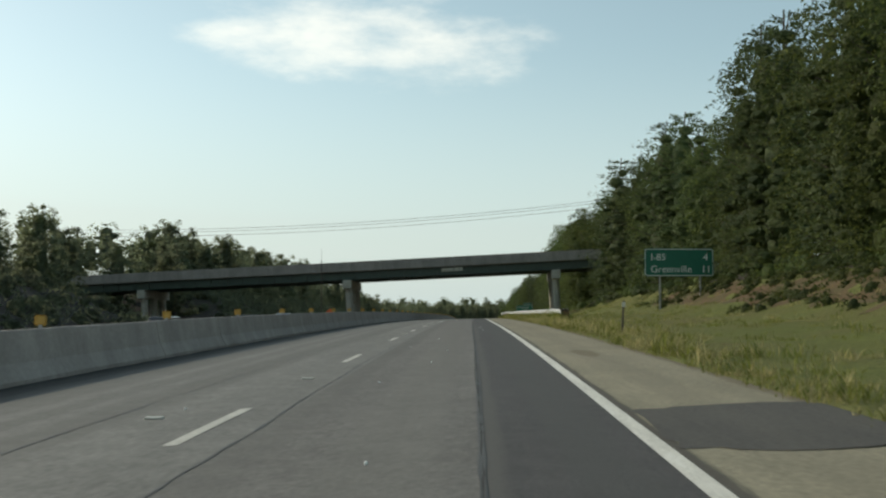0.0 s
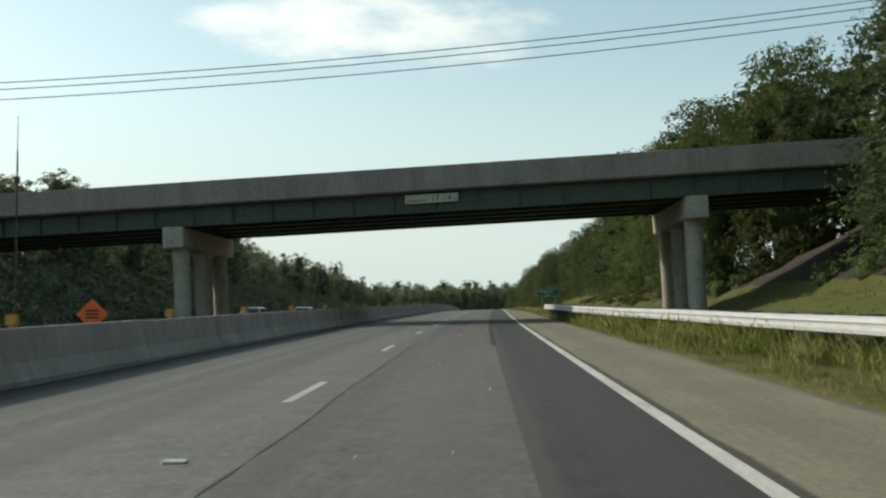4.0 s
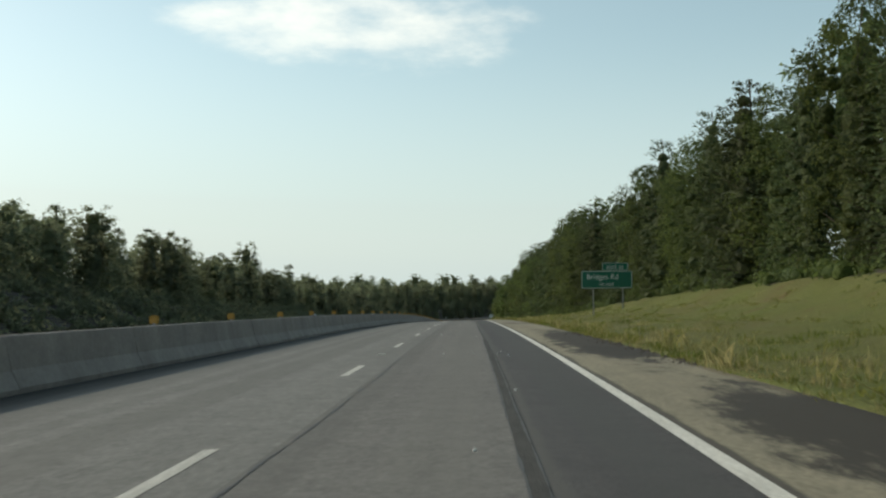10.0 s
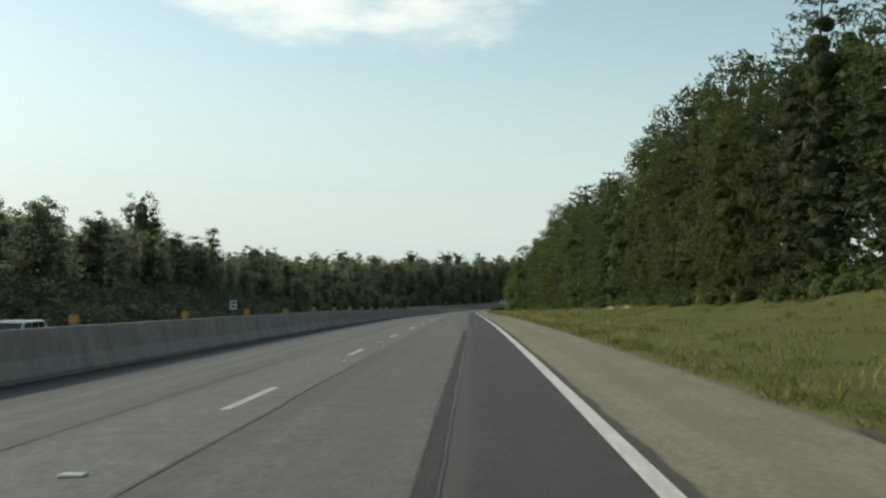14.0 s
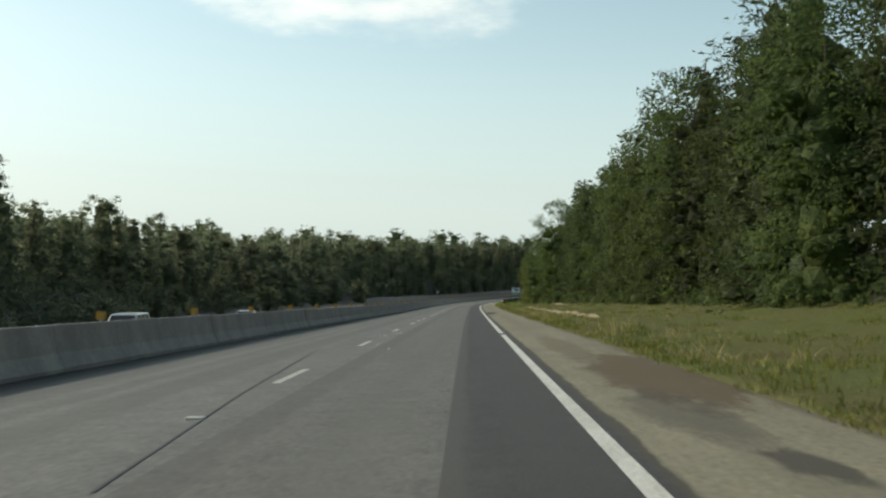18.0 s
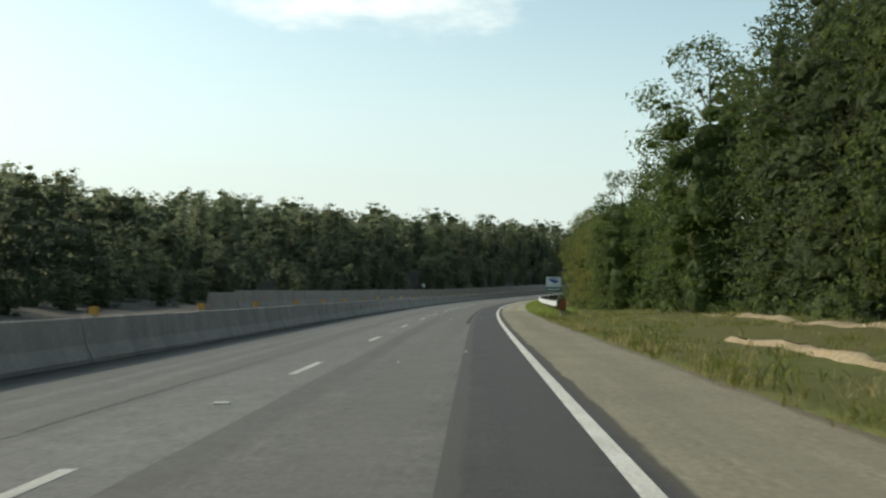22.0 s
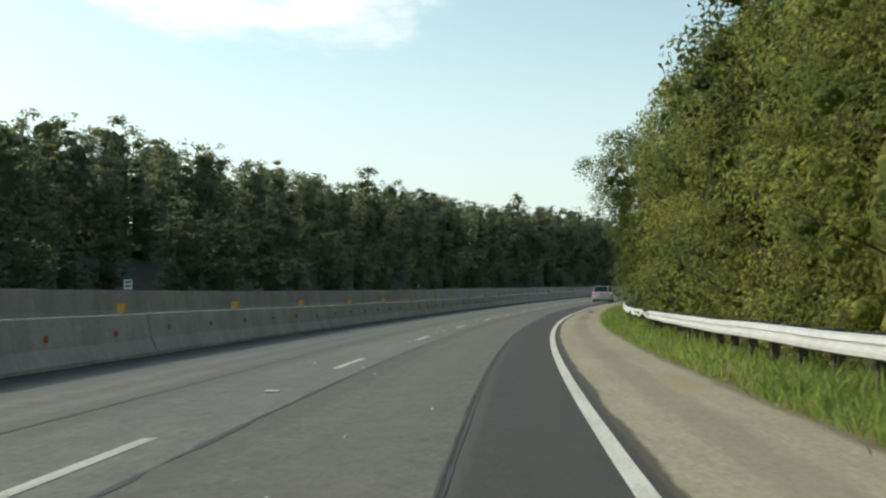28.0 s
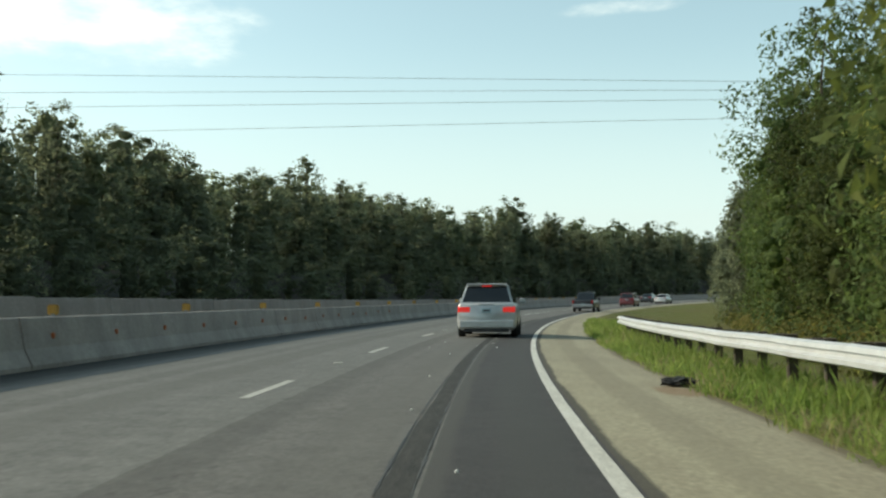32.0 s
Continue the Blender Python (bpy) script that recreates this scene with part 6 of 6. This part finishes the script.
for k, (s, lat, kind, col, label) in enumerate([
    (75.0, -21.0, "suv", M_DARK_CAR, "dark sport utility car in the oncoming lanes"),
    (110.0, -22.5, "suv", M_DARK_CAR, "dark sport utility car in the oncoming lanes"),
    (116.0, -20.0, "pickup", M_BLUE_CAR, "pale grey pickup truck in the oncoming lanes"),
    (174.0, -20.2, "suv", M_BLUE_CAR, "pale blue-grey pickup-like car with bright headlights in the oncoming lanes"),
    (196.0, -19.8, "suv", M_WHITE_CAR, "white sport utility car in the oncoming lanes"),
    (216.0, -23.0, "sedan", M_WHITE_CAR, "white sedan in the oncoming lanes"),
    (268.0, -20.0, "sedan", M_BLUE_CAR, "pale blue sedan in the oncoming lanes"),
    (352.0, -20.5, "suv", M_WHITE_CAR, "white sport utility car in the oncoming lanes"),
    (437.0, -20.2, "sedan", M_BLUE_CAR, "pale blue sedan in the oncoming lanes"),
    (461.0, -20.0, "suv", M_WHITE_CAR, "white sport utility car in the oncoming lanes"),
    (497.0, -20.5, "sedan", M_WHITE_CAR, "white sedan in the oncoming lanes"),
]):
    g = float(ground_h(s, lat)) + 0.02
    car(kind, s, lat, g, 180, col, label, "oncoming traffic")



# ---- cracks, stains and patches in the paving ----
def seam(lat, s0, s1, w, wander, seed, mat=None, fine=1.2, even=0.0, label="dark wandering sealed joint in the asphalt", name="sealed_crack", h=0.004):
    rg = np.random.RandomState(seed)
    n = max(4, int((s1 - s0) / fine))
    ss = np.linspace(s0, s1, n)
    walkx = np.cumsum(rg.normal(0, wander, n))
    walkx -= np.linspace(walkx[0], walkx[-1], n)
    ww = w * np.clip(rg.normal(0.62 + 0.2 * even, 0.4 * (1 - 0.6 * even), n), 0.03, 1.4)
    if even > 0:
        ww = np.convolve(np.pad(ww, 3, 'edge'), np.ones(7) / 7, 'valid') + w * rg.uniform(-0.06, 0.06, n)
    L = lat + walkx
    pts = np.concatenate([spots(ss, L - ww / 2, h), spots(ss, L + ww / 2, h)])
    faces = [(i, n + i, n + i + 1, i + 1) for i in range(n - 1)]
    ob = mesh_object(name, pts, faces, mat or M_CRACK, None, np.stack([np.tile(ss, 2), np.concatenate([L - ww, L + ww])], -1))
    return tagged(ob, label, "road crack", "road cracks")


def blot(s, lat, ls, ll, seed, mat, label, h=0.005, spin=0.0, name="asphalt_patch", rough=0.3, boxy=1.0):
    """An irregular flat patch."""
    rg = np.random.RandomState(seed)
    n = 96
    a = np.linspace(0, 2 * np.pi, n, endpoint=False)
    r = 1 + rough * sum(rg.normal() * np.sin(a * k + rg.uniform(0, 6.3)) / k ** 0.8 for k in range(2, 26))
    cx, sy = np.cos(a), np.sin(a)
    x, y = np.sign(cx) * np.abs(cx) ** boxy * r * ls / 2, np.sign(sy) * np.abs(sy) ** boxy * r * ll / 2
    x, y = x * math.cos(spin) - y * math.sin(spin), x * math.sin(spin) + y * math.cos(spin)
    L = np.minimum(lat + y, 2.0)
    pts = np.concatenate([spots(s + x, L, h), spots([s], [min(lat, 1.9)], h)])
    uv = np.concatenate([np.stack([s + x, L], -1), [[s, lat]]])
    ob = mesh_object(name, pts, [(i, (i + 1) % n, n)[::-1] for i in range(n)], mat, None, uv)
    return tagged(ob, label, "road patch", "road patches")


for k, (lat, s0, s1, w) in enumerate([
    (-3.16, -10, 46, 0.035), (-3.16, 60, 130, 0.03), (-3.14, 215, 330, 0.03), (-3.16, 520, 575, 0.04), (-3.1, 640, 700, 0.06), (-3.1, 686, 712, 0.07),
    (-4.85, 0, 60, 0.025), (-4.8, 240, 330, 0.02), (-4.85, 436, 500, 0.045), (-4.85, 500, 592, 0.035), (-4.97, 600, 722, 0.04), (-6.3, 500, 560, 0.02), (-5.6, 655, 690, 0.02),
]):
    seam(lat, s0, s1, w * 1.25, 0.007, 30 + k, fine=0.35)
# ragged tar band where the dark strip meets the old lane
for k, (lat, s0, s1, w) in enumerate([(-1.24, 108, 245, 0.17), (-1.24, 245, 272, 0.09), (-1.3, 300, 345, 0.18), (-1.22, -20, 60, 0.04), (-1.32, 536, 600, 0.22), (-1.2, 600, 700, 0.05), (-1.36, 704, 800, 0.24)]):
    seam(lat, s0, s1, w, 0.004, 60 + k, M_TARBAND, 0.45, 1.0, "ragged worn band along the edge of the new asphalt", "ragged_joint", 0.003)
    for side in (-0.5, 0.5):
        seam(lat + side * w * 0.85, s0, s1, 0.026, 0.0012, 80 + 2 * k + int(side + 0.5), None, 0.3, label="black broken lip of the worn band", h=0.0045)
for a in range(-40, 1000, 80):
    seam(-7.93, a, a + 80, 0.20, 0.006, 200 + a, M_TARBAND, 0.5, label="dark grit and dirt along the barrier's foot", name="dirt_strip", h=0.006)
for s, a, b in ((110.0, -8.0, 2.0), (528.0, -5.5, -1.3), (533.5, -4.8, -1.3), (700.5, -3.0, -1.4), (245.0, -3.2, -1.2), (641.5, -7.5, -3.0)):
    bmx = np.linspace(a, b, 14)
    rg = np.random.RandomState(int(s))
    off = np.cumsum(rg.normal(0, 0.02, 14))
    pts = np.concatenate([spots(s + off, bmx, 0.0045), spots(s + off + 0.028, bmx, 0.0045)])
    ob = mesh_object("cross_joint", pts, [(i, i + 1, 14 + i + 1, 14 + i) for i in range(13)], M_CRACK, None, np.stack([np.tile(bmx, 2), np.repeat([0, 0.05], 14)], -1))
    tagged(ob, "dark joint cut across the lanes", "road crack", "road cracks")

PATCH_LABEL = "dark irregular asphalt patch on the tan shoulder"
blot(9.5, 1.15, 3.2, 2.0, 1, M_STAIN, PATCH_LABEL, rough=0.06, boxy=0.45)
blot(59.0, 0.55, 1.6, 0.5, 2, M_STAIN, PATCH_LABEL)
blot(82.0, 1.2, 1.2, 0.9, 12, M_STAIN, PATCH_LABEL)


def skid(pts, w, label, name="skid_mark", category="skid mark", group="skid marks", mat=None):
    p = np.array(pts, float)
    t = np.linspace(0, 1, 18)
    tt = np.linspace(0, 1, len(p))
    s, l = np.interp(t, tt, p[:, 0]), np.interp(t, tt, p[:, 1])
    d = np.stack([np.gradient(s), np.gradient(l)], -1)
    d /= np.linalg.norm(d, axis=1, keepdims=True)
    a = spots(s - d[:, 1] * w / 2, l + d[:, 0] * w / 2, 0.006)
    b = spots(s + d[:, 1] * w / 2, l - d[:, 0] * w / 2, 0.006)
    ob = mesh_object(name, np.concatenate([a, b]), [(i, i + 1, 18 + i + 1, 18 + i) for i in range(17)], mat or M_STAIN, None, np.concatenate([np.stack([s, l], -1)] * 2))
    tagged(ob, label, category, group)


skid([(277.0, -0.15), (279.7, 0.44), (284.2, 1.12), (291, 1.84)], 0.16, "dark curved tyre mark crossing the edge line")
skid([(292.6, 1.93), (288.6, 1.55), (285.4, 1.17), (281.0, 0.6)], 0.14, "dark curved tyre mark on the shoulder")
skid([(310.6, 1.94), (305, 1.5), (300.1, 0.95)], 0.10, "faint tyre mark on the shoulder")


# cracks that run askew
for row, w in (([(188.7, 1.01), (178.1, 0.51), (173.5, 0.23)], 0.03), ([(190, 1.95), (186, 1.81), (177.8, 1.31), (174.5, 1.1), (168, 0.75), (163.6, 0.55)], 0.07), ([(172, 0.85), (165.8, 0.58), (162.0, 0.36)], 0.045), ([(205.5, 1.25), (201.2, 1.1), (197.4, 0.95), (193, 0.8)], 0.035), ([(402.5, -3.27), (405.0, -3.45), (409.4, -3.78), (421.7, -4.46)], 0.03)):
    skid(row, w, "dark crack running askew through the paving", "skewed_crack", "road crack", "road cracks", M_CRACK)


# ---- bare soil by the forest ----
def soil_strip(s0, s1, lat0, lat1, w, seed, mat, label, bump=0.05):
    rg = np.random.RandomState(seed)
    n = int((s1 - s0) / 0.8)
    ss = np.linspace(s0, s1, n)
    c = np.linspace(lat0, lat1, n) + np.cumsum(rg.normal(0, 0.03, n))
    ww = w * rg.uniform(0.5, 1.3, n) * np.sin(np.linspace(0.15, 3.0, n)) ** 0.4
    cols = []
    for f in np.linspace(-1, 1, 7):
        L = c + ww * f * 0.5 + rg.normal(0, 0.04, n)
        cols.append(spots(ss, L, ground_h(ss, L) - 0.08 + (bump + 0.11) * (1 - f * f) * rg.uniform(0.85, 1.15, n)))
    pts = np.stack(cols, 1).reshape(-1, 3)
    faces = [(i * 7 + j, i * 7 + j + 1, (i + 1) * 7 + j + 1, (i + 1) * 7 + j) for i in range(n - 1) for j in range(6)]
    tagged(mesh_object("soil_strip", pts, faces, mat, smooth=True), label, "bare soil", "bare soil")


soil_strip(454, 520, 5.5, 5.3, 0.55, 3, M_SAND, "pale sandy berm running along the grass", 0.09)
soil_strip(512, 545, 9.8, 9.3, 1.0, 4, M_SAND, "washed pale soil below the trees")
soil_strip(14, 84, 12.6, 12.2, 4.4, 5, M_SOIL, "eroded red clay bank below the pines")
soil_strip(176, 236, 12.4, 13.0, 3.2, 6, M_SOIL, "eroded red clay bank below the trees")
soil_strip(150, 175, 12.0, 11.6, 1.5, 8, M_SOIL, "bare clay slope near the overpass")
soil_strip(392, 410, 11.6, 11.8, 1.0, 9, M_SAND, "pale rubble at the forest edge")


# ---- grass blades ----
def grass(name, seed, count, place, tall, mats, mix, label):
    rg = np.random.RandomState(seed)
    tufts = max(8, count // 9)
    s, lat = place(rg, tufts)
    own = rg.randint(0, tufts, count)
    s, lat = s[own] + rg.normal(0, 0.28, count), np.maximum(lat[own] + rg.normal(0, 0.2, count), 2.03)
    lush = np.repeat(rg.uniform(0.45, 1.25, tufts)[own], 5)
    base = spots(s, lat, ground_h(s, lat) - 0.02)
    k = 5
    b = np.repeat(base, k, 0) + np.concatenate([rg.normal(0, 0.09, (count * k, 2)), np.zeros((count * k, 1))], 1)
    h = np.repeat(rg.uniform(*tall, count), k) * rg.uniform(0.5, 1.2, count * k) * lush
    ang = rg.uniform(0, 6.283, count * k)
    side = np.stack([np.cos(ang), np.sin(ang), 0 * ang], -1)
    bend = rg.normal(0, 0.42, (count * k, 2)) * h[:, None]
    tip = b + np.concatenate([bend, h[:, None]], 1)
    mid = b + np.concatenate([bend * 0.3, h[:, None] * 0.55], 1)
    w = (0.006 + 0.024 * h)[:, None]
    v = np.stack([b, mid + side * w, tip, mid - side * w], 1)
    idx = (np.repeat(0.6 * rg.uniform(size=tufts)[own] + 0.4 * rg.uniform(size=count), k) < mix).astype(int)
    return tagged(new(name, quads_mesh(name, v, mats, idx)), label, "grass", kind="stuff")


grass("verge_edge_grass", 1, 9000, lambda rg, n: (rg.uniform(4, 600, n), 2.02 + np.abs(rg.normal(0, 0.40, n))), (0.06, 0.22), [M_BLADE, M_DRY], 0.45, "ragged green and straw grass along the shoulder")
grass("verge_grass", 2, 24000, lambda rg, n: (rg.uniform(10, 580, n), 2.3 + 10.5 * rg.uniform(size=n) ** 1.15), (0.07, 0.24), [M_BLADE, M_DRY], 0.33, "rough verge grass with straw seed heads")
grass("tall_straw", 3, 2200, lambda rg, n: (np.where(rg.uniform(size=n) < 0.4, rg.uniform(15, 75, n), rg.uniform(180, 560, n)), 2.3 + np.abs(rg.normal(0, 1.1, n)) + 0.5 * np.sin(rg.uniform(0, 6, n))), (0.18, 0.42), [M_DRY, M_BLADE], 0.35, "tall dry seeding grass at the verge")
grass("guardrail_grass", 4, 19000, lambda rg, n: (rg.uniform(555, 800, n), 2.05 + 2.6 * rg.uniform(size=n) ** 1.4), (0.10, 0.31), [M_LUSH, M_DRY], 0.2, "lush green grass under the guardrail")


grass("rail_foot_grass", 5, 3500, lambda rg, n: ((lambda q: (q, lat_1(q) + rg.normal(0.05, 0.28, n)))(rg.uniform(72, 126, n))), (0.25, 0.6), [M_BLADE, M_DRY], 0.35, "long grass growing up round the guardrail posts")

grass("curve_rail_grass", 6, 7000, lambda rg, n: ((lambda q: (q, lat_2(q) + rg.normal(-0.05, 0.3, n)))(rg.uniform(549, 775, n))), (0.2, 0.46), [M_LUSH, M_DRY], 0.15, "long green grass growing up round the curve's guardrail posts")


# ---- roadside debris ----
def debris(s, lat, n, spread, size, mat, label, name, seed):
    rg = np.random.RandomState(seed)
    bm = bmesh.new()
    bmesh.ops.create_icosphere(bm, subdivisions=3, radius=1.0)
    for v in bm.verts:
        f = 1 + 0.35 * math.sin(v.co.x * 7 + seed) * math.sin(v.co.y * 9) + rg.uniform(-0.18, 0.18)
        v.co = Vector((v.co.x * f * spread * 1.5, v.co.y * f * spread * 1.2, max(0.0, (v.co.z * f * 0.5 + 0.3) * size)))
    ob = part(name, bm, mat)
    ob.matrix_world = stand(s, lat, 0.0, 20)
    tagged(ob, label, "debris", "road debris")


# the larger lump stands in for what appears to be roadkill
debris(743.6, 1.85, 7, 0.16, 0.14, M_BLACK, "dark lump lying on the shoulder in place of roadkill", "dark_lump", 1)
debris(716.5, 0.95, 3, 0.10, 0.05, M_BLACK, "small dark scrap on the shoulder", "dark_lump", 2)
rg_d = random.Random(5)
tiny = bmesh.new()
bmesh.ops.create_icosphere(tiny, subdivisions=1, radius=0.015)
pebble = part("pebble", tiny, M_SIGN_WHITE)
pebble.matrix_world = stand(20, -2, 0.012)
tagged(pebble, "pale stone chip lying on the asphalt", "stone chip", "stone chips")
for _ in range(130):
    copy_thing(pebble, stand(rg_d.uniform(5, 790), rg_d.uniform(-4.5, -0.8), 0.012, rg_d.uniform(0, 360)))


def crumbs(s0, s1, n, label, seed):
    """Loose crumbled asphalt and dirt along the ragged edge of the shoulder, as one scatter."""
    rg = random.Random(seed)
    pts, faces = [], []
    for _ in range(n):
        a, lat, size = rg.uniform(s0, s1), rg.gauss(1.95, 0.2), rg.uniform(0.015, 0.055)
        lat = min(lat, 2.15)
        low = -0.02 - max(0.0, lat - 2.02) * 0.66
        base = len(pts)
        for da, dl, dz in ((1, 0, 0), (0, 1, 0), (-1, 0, 0), (0, -1, 0), (0.2, 0.1, 0.8)):
            k = size * rg.uniform(0.6, 1.3)
            pts.append(spot(a + da * k, lat + dl * k, low + (dz * k if dz else -0.004)))
        faces += [(base + i, base + (i + 1) % 4, base + 4) for i in range(4)]
    ob = mesh_object("crumbled_asphalt", pts, faces, M_CRUMB)
    tagged(ob, label, "gravel", kind="stuff")


M_CRUMB = plain("crumbled_dark_asphalt", (0.060, 0.052, 0.044), 0.95)
crumbs(194, 214, 420, "dark crumbled asphalt and dirt along the shoulder's broken edge", 31)
crumbs(229, 250, 420, "dark crumbled asphalt spilled over the muddy shoulder edge", 32)
